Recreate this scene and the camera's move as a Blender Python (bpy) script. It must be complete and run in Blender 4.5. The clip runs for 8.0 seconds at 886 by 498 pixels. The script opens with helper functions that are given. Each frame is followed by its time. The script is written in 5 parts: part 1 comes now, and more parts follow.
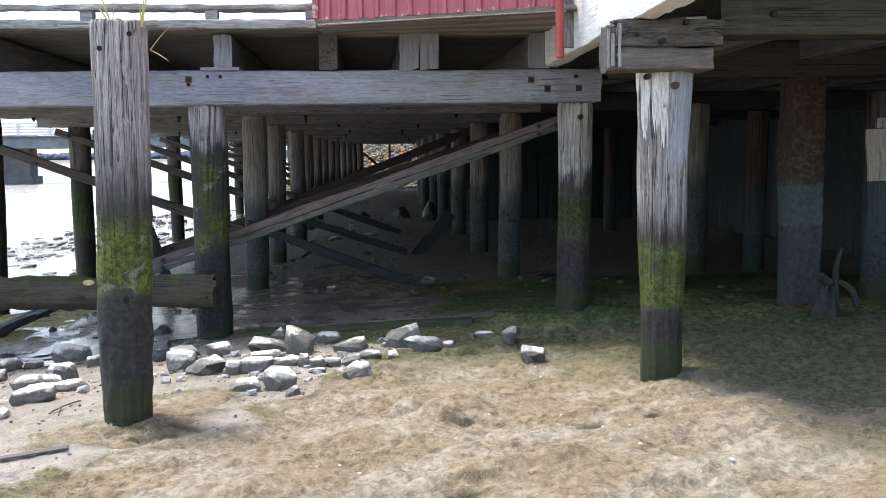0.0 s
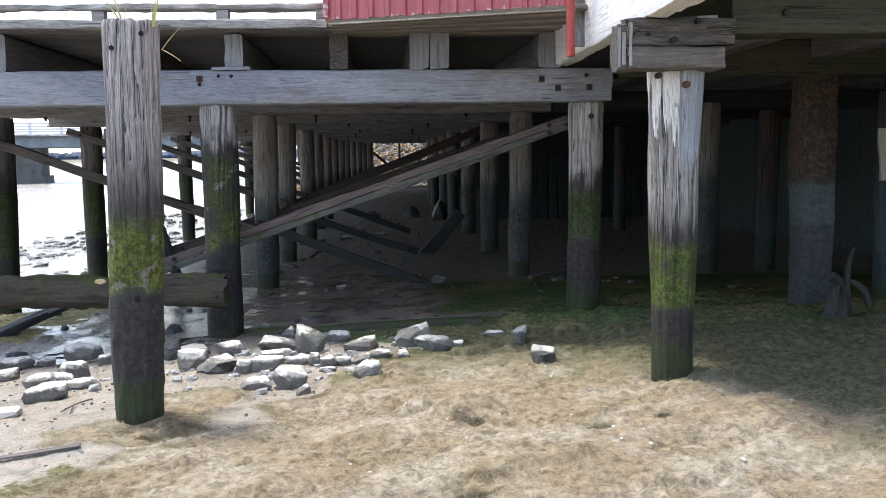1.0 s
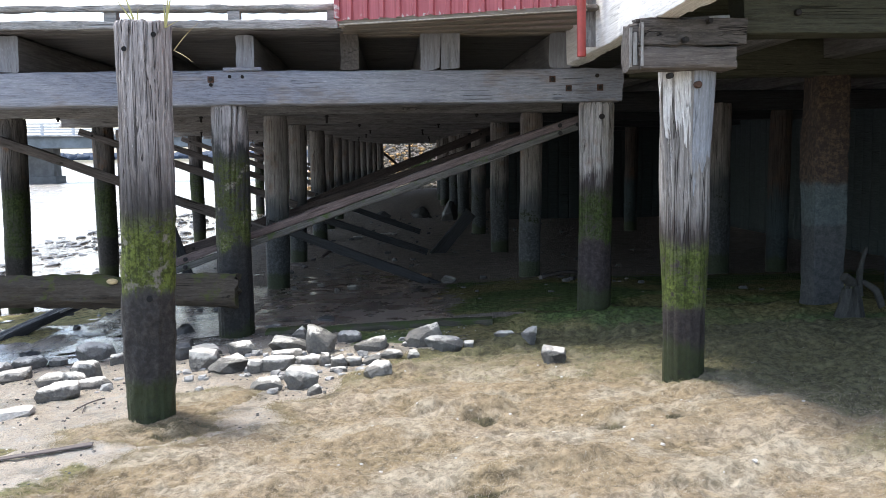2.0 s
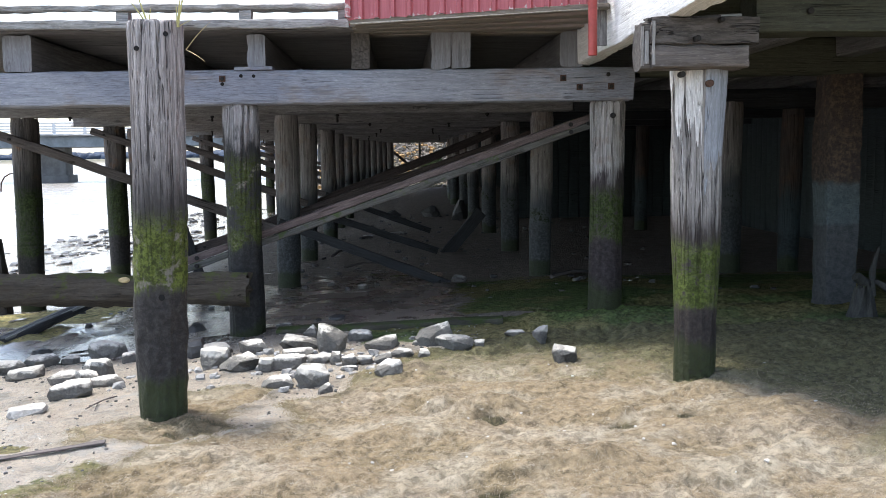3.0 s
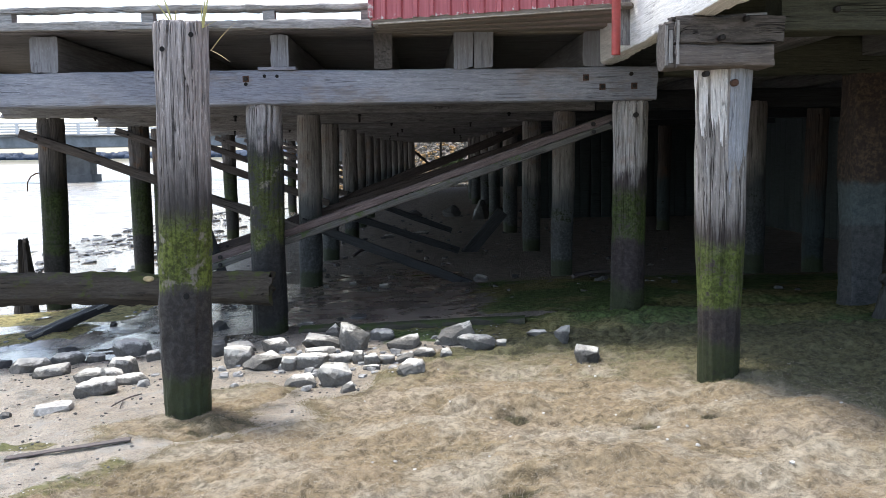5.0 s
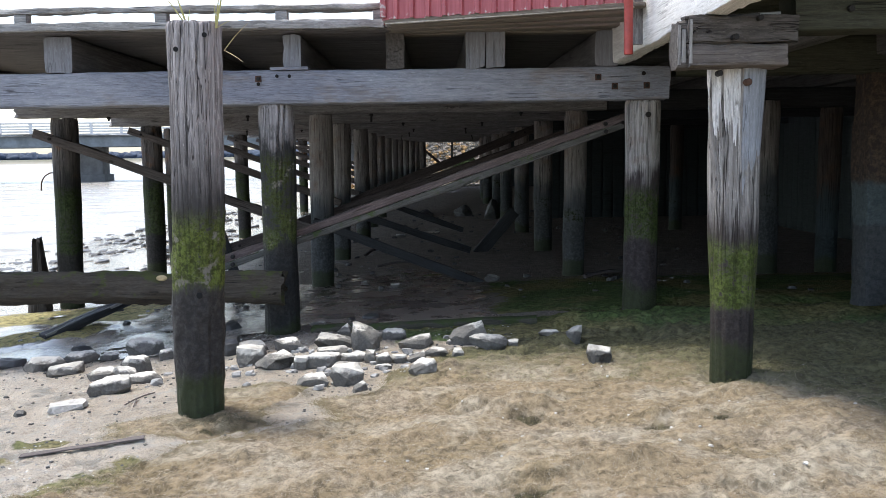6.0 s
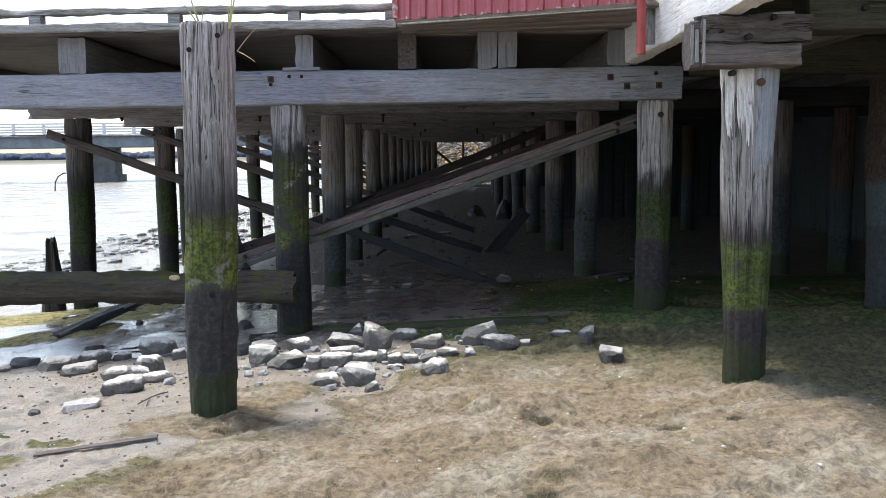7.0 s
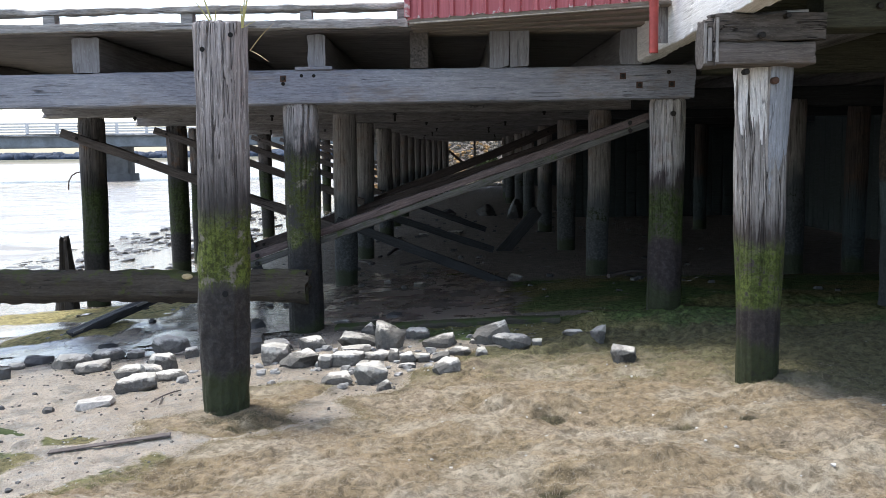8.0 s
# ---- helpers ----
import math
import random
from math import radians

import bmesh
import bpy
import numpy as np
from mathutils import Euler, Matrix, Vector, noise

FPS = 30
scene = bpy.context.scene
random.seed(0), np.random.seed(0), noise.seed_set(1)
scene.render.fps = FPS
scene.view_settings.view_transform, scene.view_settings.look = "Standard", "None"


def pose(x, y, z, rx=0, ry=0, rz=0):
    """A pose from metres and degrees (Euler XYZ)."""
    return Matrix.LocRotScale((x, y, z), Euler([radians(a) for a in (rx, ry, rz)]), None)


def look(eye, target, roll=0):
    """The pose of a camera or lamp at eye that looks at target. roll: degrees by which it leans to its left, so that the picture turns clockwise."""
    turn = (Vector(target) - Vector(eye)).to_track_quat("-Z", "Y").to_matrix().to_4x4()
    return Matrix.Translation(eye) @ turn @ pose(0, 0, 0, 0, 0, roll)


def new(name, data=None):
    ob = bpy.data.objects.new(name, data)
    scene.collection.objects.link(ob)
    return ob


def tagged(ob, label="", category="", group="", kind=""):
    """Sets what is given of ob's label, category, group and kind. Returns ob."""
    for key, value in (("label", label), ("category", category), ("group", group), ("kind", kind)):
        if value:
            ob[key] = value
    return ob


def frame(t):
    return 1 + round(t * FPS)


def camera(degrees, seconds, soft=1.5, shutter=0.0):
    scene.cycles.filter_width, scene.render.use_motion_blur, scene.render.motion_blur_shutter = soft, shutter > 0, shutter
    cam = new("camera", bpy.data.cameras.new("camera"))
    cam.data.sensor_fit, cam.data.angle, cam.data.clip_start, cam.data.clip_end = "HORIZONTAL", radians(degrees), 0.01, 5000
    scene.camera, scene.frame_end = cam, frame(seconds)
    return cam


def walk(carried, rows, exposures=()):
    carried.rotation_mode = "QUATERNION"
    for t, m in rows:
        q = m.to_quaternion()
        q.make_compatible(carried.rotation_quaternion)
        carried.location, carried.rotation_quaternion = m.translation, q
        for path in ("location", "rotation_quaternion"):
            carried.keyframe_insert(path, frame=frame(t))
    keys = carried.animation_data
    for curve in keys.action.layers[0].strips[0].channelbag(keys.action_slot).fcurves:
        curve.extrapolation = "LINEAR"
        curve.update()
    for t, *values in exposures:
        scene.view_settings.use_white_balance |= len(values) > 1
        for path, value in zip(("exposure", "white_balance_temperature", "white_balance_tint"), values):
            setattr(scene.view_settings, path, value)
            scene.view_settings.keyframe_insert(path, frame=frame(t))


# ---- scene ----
cam = camera(51.37, 8.0, 0.5)
PATH = [
    (0.0, 0.0000, 0.0000, 1.6300, 84.087, 0.750, -4.505),
    (0.5, -0.0026, -0.0006, 1.6296, 84.090, 0.762, -4.194),
    (1.0, -0.0054, -0.0013, 1.6293, 84.053, 0.770, -3.903),
    (1.5, -0.0084, -0.0023, 1.6292, 84.104, 0.777, -3.595),
    (3.0, -0.0186, -0.0063, 1.6297, 84.031, 0.789, -2.668),
    (3.5, -0.0222, -0.0078, 1.6299, 84.048, 0.791, -2.347),
    (4.0, -0.0258, -0.0094, 1.6302, 84.019, 0.794, -2.023),
    (5.5, -0.0368, -0.0142, 1.6310, 84.030, 0.801, -1.046),
    (6.0, -0.0403, -0.0157, 1.6311, 84.018, 0.807, -0.692),
    (6.5, -0.0438, -0.0171, 1.6311, 84.039, 0.811, -0.358),
    (7.0, -0.0470, -0.0183, 1.6309, 84.040, 0.819, -0.002),
    (7.5, -0.0501, -0.0194, 1.6306, 84.044, 0.830, 0.363),
    (8.0, -0.0530, -0.0203, 1.6301, 84.000, 0.841, 0.695),
]
walk(cam, [(t, pose(*row)) for t, *row in PATH], exposures=((0.0, 1.84), (4.0, 1.69), (8.0, 1.42)))

# ---- light ----
SUN = Vector((-0.54, 0.37, 2.1)).normalized()
world = bpy.data.worlds.new("sky")
scene.world = world
world.use_nodes = True
wn, wl = world.node_tree.nodes, world.node_tree.links
sky = wn.new("ShaderNodeTexSky")
sky.sky_type, sky.sun_disc = "NISHITA", False
sky.sun_elevation, sky.sun_rotation = math.asin(SUN.z), math.atan2(SUN.x, SUN.y)
sky.air_density, sky.dust_density, sky.ozone_density = 1.0, 1.7, 1.2
soften = wn.new("ShaderNodeHueSaturation")
soften.inputs["Saturation"].default_value = 0.8
wl.new(sky.outputs["Color"], soften.inputs["Color"])
wl.new(soften.outputs["Color"], wn["Background"].inputs["Color"])
wn["Background"].inputs["Strength"].default_value = 0.15
sun = new("sun", bpy.data.lights.new("sun", "SUN"))
sun.data.energy, sun.data.angle, sun.data.color = 2.0, radians(9), (1.0, 0.975, 0.915)
sun.matrix_world = look(SUN * 60, (0, 0, 0))


# ---- materials ----
class Nodes:
    """A short way to write node trees."""

    def __init__(self, name):
        self.mat = bpy.data.materials.new(name)
        self.mat.use_nodes = True
        self.tree = self.mat.node_tree
        self.bsdf = self.tree.nodes["Principled BSDF"]
        self.out = self.tree.nodes["Material Output"]

    def add(self, kind, **values):
        n = self.tree.nodes.new("ShaderNode" + kind)
        for key, value in values.items():
            if key == "props":
                if "operation" in value:
                    n.operation = value["operation"]
                if "use_clamp" in value:
                    n.use_clamp = value["use_clamp"]
                if "interpolation_type" in value:
                    n.interpolation_type = value["interpolation_type"]
                if "data_type" in value:
                    n.data_type, n.blend_type = value["data_type"], value["blend_type"]
                if "attribute_name" in value:
                    n.attribute_name = value["attribute_name"]
            else:
                self.put(value, n.inputs[key.replace("_", " ")])
        return n

    def put(self, value, socket):
        if isinstance(value, bpy.types.NodeSocket):
            self.tree.links.new(value, socket)
        elif isinstance(value, tuple) and len(value) == 3 and socket.type == "RGBA":
            socket.default_value = (*value, 1)
        else:
            socket.default_value = value

    def coords(self, scale, source="Object", shift=True):
        c = self.add("TexCoord").outputs[source]
        if shift:
            r = self.add("ObjectInfo").outputs["Random"]
            r = self.math("MULTIPLY", r, 37.0)
            c = self.add("VectorMath", props={"operation": "ADD"})
            self.put(self.add("TexCoord").outputs[source], c.inputs[0])
            self.put(r, c.inputs[1])
            c = c.outputs[0]
        return self.add("Mapping", Vector=c, Scale=scale).outputs[0]

    def noise(self, vec, scale, detail=6.0, rough=0.6):
        return self.add("TexNoise", Vector=vec, Scale=scale, Detail=detail, Roughness=rough).outputs["Fac"]

    def math(self, op, a, b=0.0, clamp=False):
        n = self.add("Math", props={"operation": op, "use_clamp": clamp})
        self.put(a, n.inputs[0])
        self.put(b, n.inputs[1])
        return n.outputs[0]

    def band(self, v, lo, hi):
        """0 at lo, 1 at hi."""
        return self.add("MapRange", Value=v, From_Min=lo, From_Max=hi, props={"interpolation_type": "SMOOTHSTEP"}).outputs[0]

    def mix(self, fac, a, b, mode="MIX"):
        n = self.add("Mix", props={"data_type": "RGBA", "blend_type": mode})
        self.put(fac, n.inputs[0])
        self.put(a, n.inputs[6])
        self.put(b, n.inputs[7])
        return n.outputs[2]

    def bump(self, height, strength, distance, normal=None):
        n = self.add("Bump", Height=height, Strength=strength, Distance=distance)
        if normal is not None:
            self.put(normal, n.inputs["Normal"])
        return n.outputs[0]

    def done(self, colour, rough, normal=None, **rest):
        self.put(colour, self.bsdf.inputs["Base Color"])
        self.put(rough, self.bsdf.inputs["Roughness"])
        if normal is not None:
            self.put(normal, self.bsdf.inputs["Normal"])
        for key, value in rest.items():
            self.put(value, self.bsdf.inputs[key.replace("_", " ")])
        return self.mat


def timber(name, pale, mid, dark, axis="x", moss=0.0, moss_colour=(0.07, 0.10, 0.02), rough=0.85, crack=0.75, fine=1.0, tint=None, streak=0.45, stain=None):
    """Weathered timber with grain along one local axis."""
    m = Nodes(name)
    long = {"x": (1.7, 26, 26), "y": (26, 1.7, 26), "z": (26, 26, 1.7)}[axis]
    v = m.coords(long)
    vf = m.coords(tuple(c * 1.9 for c in long))
    wide = m.coords((1, 1, 1))
    grain = m.noise(v, 1.6 * fine, 8, 0.65)
    fibre = m.noise(vf, 2.2 * fine, 4, 0.7)
    blotch = m.noise(wide, 2.3, 5, 0.6)
    fleck = m.noise(m.coords(tuple(c ** 0.5 * 12 for c in long)), 1.6, 4, 0.7)
    split = m.add("TexNoise", Vector=m.coords(tuple(c * (0.14 if c < 5 else 1) for c in long)), Scale=0.75, Detail=2.0, Roughness=0.5, Distortion=0.1).outputs["Fac"]
    split = m.math("ABSOLUTE", m.math("SUBTRACT", split, 0.5))
    gate = m.band(m.noise(wide, 3.1, 3, 0.5), 0.47, 0.60)
    crackm = m.math("MULTIPLY", m.math("SUBTRACT", 1.0, m.band(split, 0.0, 0.016)), gate)
    c = m.mix(m.band(grain, 0.34, 0.68), mid, pale)
    c = m.mix(m.math("MULTIPLY", m.band(fibre, 0.47, 0.66), streak), c, dark)
    c = m.mix(m.math("MULTIPLY", m.band(fleck, 0.56, 0.68), 0.55), c, tuple(min(1, k * 1.35) for k in pale))
    c = m.mix(m.math("MULTIPLY", m.band(fleck, 0.42, 0.32), 0.45), c, dark)
    c = m.mix(m.math("MULTIPLY", m.band(blotch, 0.45, 0.75), 0.5), c, mid)
    c = m.mix(m.math("MULTIPLY", crackm, crack), c, tuple(k * 0.25 for k in dark))
    if tint:
        t = m.noise(m.coords((0.5, 1.2, 1.2)), 1.5, 4, 0.6)
        c = m.mix(m.math("MULTIPLY", m.band(t, 0.48, 0.62), 0.65), c, m.mix(m.band(fibre, 0.45, 0.62), tint, dark))
    if stain:
        t = m.noise(m.coords((0.8, 2.0, 2.0)), 2.1, 5, 0.65)
        c = m.mix(m.math("MULTIPLY", m.band(t, 0.54, 0.68), 0.6), c, m.mix(m.band(grain, 0.4, 0.6), tuple(k * 0.55 for k in stain), stain))
    if moss > 0:
        z = m.add("SeparateXYZ", Vector=m.add("NewGeometry").outputs["Normal"]).outputs["Z"]
        g = m.noise(wide, 7.0, 6, 0.7)
        g = m.band(m.math("ADD", g, m.math("MULTIPLY", z, 0.12)), 0.72 - 0.4 * moss, 0.86 - 0.4 * moss)
        c = m.mix(g, c, moss_colour)
    h = m.math("SUBTRACT", m.math("ADD", m.math("MULTIPLY", grain, 0.5), m.math("MULTIPLY", fibre, 0.5)), m.math("MULTIPLY", crackm, 0.9))
    return m.done(c, rough, m.bump(h, 0.8, 0.012), Specular_IOR_Level=0.25)


def pile_wood(name, top_pale, top_mid, top_dark, wet, algae, low=0.82, high=1.30, algae_amount=1.0, grime=0.2, rust=0.0, damp_high=0.42, dash=0.75, lichen=1.0, ragged=0.4):
    """Tidal pile: bare grey wood above, a dark damp band, a belt of algae, black wet wood, a green foot. Heights in metres over the foot."""
    m = Nodes(name)
    v = m.coords((34, 34, 1.1))
    vf = m.coords((75, 75, 2.4))
    wide = m.coords((1, 1, 1))
    grain = m.noise(v, 1.5, 8, 0.65)
    fibre = m.noise(vf, 2.0, 4, 0.7)
    blotch = m.noise(wide, 3.0, 6, 0.65)
    speck = m.noise(wide, 26.0, 5, 0.75)
    split = m.add("TexNoise", Vector=m.coords((34, 34, 0.22)), Scale=0.75, Detail=4.0, Roughness=0.5, Distortion=0.25).outputs["Fac"]
    split = m.math("ABSOLUTE", m.math("SUBTRACT", split, 0.5))
    crackm = m.math("SUBTRACT", 1.0, m.band(split, 0.0, 0.014))
    z = m.add("SeparateXYZ", Vector=m.add("TexCoord").outputs["Object"]).outputs["Z"]
    zz = m.math("ADD", z, m.math("MULTIPLY", m.math("SUBTRACT", blotch, 0.5), ragged))
    zz = m.math("ADD", zz, m.math("MULTIPLY", m.math("SUBTRACT", grain, 0.5), 0.14))
    c = m.mix(m.band(grain, 0.3, 0.7), top_mid, top_pale)
    c = m.mix(m.math("MULTIPLY", m.band(fibre, 0.45, 0.60), dash), c, top_dark)
    flake = m.noise(m.coords((60, 60, 14)), 1.3, 4, 0.7)
    c = m.mix(m.math("MULTIPLY", m.band(flake, 0.57, 0.68), 0.6), c, tuple(min(1, k * 1.3) for k in top_pale))
    soot = m.noise(m.coords((11, 11, 1.5)), 1.0, 6, 0.7)
    c = m.mix(m.math("MULTIPLY", m.band(soot, 0.50, 0.66), 0.55), c, tuple(k * 0.8 for k in top_dark))
    c = m.mix(m.math("MULTIPLY", m.band(soot, 0.42, 0.30), 0.45), c, tuple(min(1, k * 1.2) for k in top_pale))
    if rust > 0:
        c = m.mix(m.math("MULTIPLY", m.band(blotch, 0.5, 0.7), rust), c, (0.22, 0.10, 0.035))
    c = m.mix(m.math("MULTIPLY", crackm, 0.8), c, tuple(k * 0.2 for k in top_dark))
    damp = m.mix(m.band(fibre, 0.3, 0.8), wet, tuple(k * 1.7 for k in wet))
    edge = m.math("ADD", zz, m.math("MULTIPLY", m.math("SUBTRACT", soot, 0.5), 0.9))
    c = m.mix(m.band(edge, high + damp_high, high + 0.05), c, damp)
    green = m.mix(m.band(speck, 0.38, 0.60), algae, tuple(k * 0.28 for k in algae))
    fleck = m.noise(wide, 60.0, 3, 0.6)
    green = m.mix(m.math("MULTIPLY", m.band(fleck, 0.52, 0.66), 0.6), green, tuple(k * 0.3 for k in algae))
    green = m.mix(m.math("MULTIPLY", m.band(m.noise(wide, 5.5, 5, 0.7), 0.56, 0.64), lichen), green, (0.17, 0.155, 0.13))
    belt = m.math("MULTIPLY", m.band(zz, high + 0.10, high - 0.08), m.band(zz, low - 0.03, low + 0.05))
    patch = m.band(m.math("ADD", speck, m.math("MULTIPLY", blotch, 0.7)), 0.95 - 0.35 * algae_amount, 1.1 - 0.35 * algae_amount)
    c = m.mix(m.math("MULTIPLY", belt, patch), c, green)
    black = m.mix(m.band(speck, 0.4, 0.7), tuple(k * 0.6 for k in wet), tuple(k * 1.55 for k in wet))
    c = m.mix(m.band(zz, low + 0.05, low - 0.06), c, black)
    foot = m.math("MULTIPLY", m.band(zz, grime + 0.10, grime), m.band(speck, 0.25, 0.5))
    c = m.mix(m.math("MULTIPLY", foot, 0.75), c, (0.030, 0.042, 0.012))
    bare = m.band(zz, low - 0.05, high + 0.25)
    h = m.math("SUBTRACT", m.math("ADD", m.math("MULTIPLY", grain, 0.6), m.math("MULTIPLY", speck, 0.25)), crackm)
    pitted = m.math("ADD", m.math("MULTIPLY", speck, 1.1), m.math("MULTIPLY", blotch, 0.8))
    h = m.math("ADD", m.math("MULTIPLY", h, bare), m.math("MULTIPLY", pitted, m.math("SUBTRACT", 1.0, bare)))
    rough = m.add("MapRange", Value=zz, From_Min=low - 0.1, From_Max=high + 0.3, To_Min=0.6, To_Max=0.9).outputs[0]
    return m.done(c, rough, m.bump(h, 1.0, 0.018), Specular_IOR_Level=0.25)


def tide_post():
    """A squared post: crusted rust brown above, a blue-grey tide band, dark damp wood below. Its length is local x."""
    m = Nodes("rust and tide stained timber")
    wide = m.coords((1, 1, 1))
    crust = m.noise(wide, 22, 6, 0.75)
    blotch = m.noise(wide, 4.5, 6, 0.65)
    x = m.add("SeparateXYZ", Vector=m.add("TexCoord").outputs["Object"]).outputs["X"]
    x = m.math("ADD", x, m.math("MULTIPLY", m.math("SUBTRACT", blotch, 0.5), 0.22))
    top = m.mix(m.band(crust, 0.42, 0.66), (0.042, 0.031, 0.028), (0.12, 0.085, 0.058))
    top = m.mix(m.math("MULTIPLY", m.band(blotch, 0.5, 0.62), 0.7), top, (0.045, 0.034, 0.032))
    tide = m.mix(m.band(crust, 0.35, 0.65), (0.06, 0.078, 0.083), (0.105, 0.13, 0.135))
    low = m.mix(m.band(crust, 0.35, 0.65), (0.042, 0.048, 0.052), (0.085, 0.088, 0.09))
    c = m.mix(m.band(x, 1.52, 1.62), tide, top)
    c = m.mix(m.band(x, 1.18, 1.12), c, low)
    return m.done(c, 0.8, m.bump(m.math("ADD", crust, blotch), 0.9, 0.03), Specular_IOR_Level=0.3)


GREY = timber("silver grey timber", (0.36, 0.375, 0.42), (0.235, 0.25, 0.29), (0.10, 0.105, 0.125), tint=(0.20, 0.215, 0.265), fine=1.6, streak=0.3, stain=(0.27, 0.235, 0.215))
DECKING = timber("grey deck timber", (0.38, 0.375, 0.36), (0.22, 0.217, 0.21), (0.07, 0.07, 0.07))
# Bleached wood, its albedo raised for direct sun that the face lacks.
WHITE_TIMBER = timber("bleached timber whitened as if sunlit", (0.82, 0.81, 0.79), (0.66, 0.65, 0.63), (0.36, 0.35, 0.34), crack=0.45)
DARK = timber("dark underdeck timber", (0.19, 0.182, 0.178), (0.11, 0.105, 0.102), (0.055, 0.05, 0.048))
RED_BROWN = timber("red brown timber", (0.165, 0.128, 0.12), (0.092, 0.070, 0.066), (0.04, 0.030, 0.028), moss=0.12)
BRACE_PALE = timber("grey green brace timber", (0.125, 0.12, 0.108), (0.073, 0.07, 0.063), (0.03, 0.028, 0.024), moss=0.42, moss_colour=(0.06, 0.08, 0.03))
MOSSY = timber("mossy dark timber", (0.068, 0.058, 0.045), (0.04, 0.034, 0.027), (0.015, 0.013, 0.011), moss=0.42, moss_colour=(0.05, 0.058, 0.018), fine=0.7)
CAP_WOOD = timber("weathered cap timber", (0.32, 0.31, 0.31), (0.19, 0.182, 0.182), (0.04, 0.037, 0.037))
CORNER = timber("splintered corner timber", (0.13, 0.118, 0.11), (0.06, 0.054, 0.05), (0.018, 0.017, 0.017), crack=0.95)
END = timber("dull end grain", (0.26, 0.27, 0.30), (0.185, 0.19, 0.21), (0.08, 0.083, 0.095), "z", crack=0.3, streak=0.25)
OLIVE = timber("old olive timber", (0.072, 0.074, 0.054), (0.045, 0.047, 0.034), (0.02, 0.021, 0.016))

SOFFIT = timber("dull brown boards", (0.24, 0.215, 0.185), (0.18, 0.16, 0.135), (0.10, 0.086, 0.07), crack=0.2, streak=0.2)
PEELED = timber("pale peeled wood", (0.42, 0.39, 0.35), (0.30, 0.28, 0.24), (0.22, 0.20, 0.06), "x", crack=0.2)
PILE_GREY = pile_wood("bare grey pile wood", (0.43, 0.395, 0.385), (0.22, 0.20, 0.195), (0.06, 0.055, 0.053), (0.036, 0.033, 0.032), (0.125, 0.155, 0.03), 0.83, 1.26, 0.7, dash=0.45, damp_high=0.62, ragged=0.3, grime=0.19)
FIN = timber("splintered pale wood", (0.34, 0.33, 0.32), (0.20, 0.195, 0.19), (0.08, 0.075, 0.07), crack=0.9)
CORBEL = timber("brown corbel timber", (0.18, 0.158, 0.147), (0.105, 0.091, 0.083), (0.05, 0.044, 0.041))
PALE_SLAB = timber("bleached outer wood", (0.72, 0.71, 0.70), (0.50, 0.49, 0.48), (0.16, 0.15, 0.14), "z", crack=0.6)
BLUE_SLAB = timber("blue grey outer wood", (0.36, 0.38, 0.42), (0.25, 0.265, 0.295), (0.12, 0.125, 0.135), "z", crack=0.5, tint=(0.16, 0.12, 0.05))
PILE_PALE = pile_wood("bleached pile wood", (0.37, 0.35, 0.335), (0.20, 0.187, 0.175), (0.07, 0.063, 0.058), (0.036, 0.030, 0.028), (0.12, 0.16, 0.03), 0.47, 0.96, 0.7, damp_high=0.40, dash=0.3, lichen=0.2)
PILE_SPLIT = pile_wood("split pale pile wood", (0.50, 0.48, 0.47), (0.29, 0.275, 0.265), (0.10, 0.088, 0.08), (0.040, 0.032, 0.033), (0.075, 0.11, 0.025), 0.66, 1.18, 0.7, rust=0.4, damp_high=0.30, dash=0.3, lichen=0.4)
PILE_INNER = pile_wood("damp inner pile wood", (0.36, 0.345, 0.345), (0.22, 0.21, 0.21), (0.07, 0.064, 0.06), (0.026, 0.026, 0.026), (0.10, 0.125, 0.03), 0.95, 1.78, 0.52, grime=0.06, rust=0.15, dash=0.35, damp_high=0.3, ragged=0.6)
PILE_OUTER = pile_wood("black outer pile wood", (0.17, 0.155, 0.145), (0.10, 0.09, 0.085), (0.03, 0.027, 0.026), (0.026, 0.025, 0.024), (0.05, 0.075, 0.018), 0.8, 1.75, 0.6, rust=0.6, dash=0.4, lichen=0.1)
# For wet braces; on beams under the shed the black stands for shade.
WET_SHADED_BLACK = timber("black wet timber", (0.046, 0.049, 0.055), (0.026, 0.028, 0.031), (0.011, 0.012, 0.013), rough=0.6)
STUB = timber("rotten black pile wood", (0.075, 0.066, 0.06), (0.04, 0.035, 0.032), (0.014, 0.012, 0.012), "z")
BRACE_GREY = timber("grey brown brace timber", (0.14, 0.122, 0.116), (0.085, 0.074, 0.07), (0.035, 0.031, 0.03))
BRACE = timber("dark brace timber", (0.10, 0.082, 0.08), (0.058, 0.048, 0.047), (0.022, 0.019, 0.019))
MOSS_LOG = timber("moss covered timber", (0.07, 0.065, 0.05), (0.04, 0.038, 0.03), (0.018, 0.017, 0.014), moss=0.6, moss_colour=(0.035, 0.05, 0.016))
PILE_BARE = pile_wood("bare inner pile wood", (0.36, 0.335, 0.32), (0.24, 0.222, 0.215), (0.11, 0.10, 0.098), (0.066, 0.072, 0.077), (0.05, 0.07, 0.018), 0.9, 1.15, 0.3, rust=0.35, dash=0.3, damp_high=0.5, lichen=0.2)
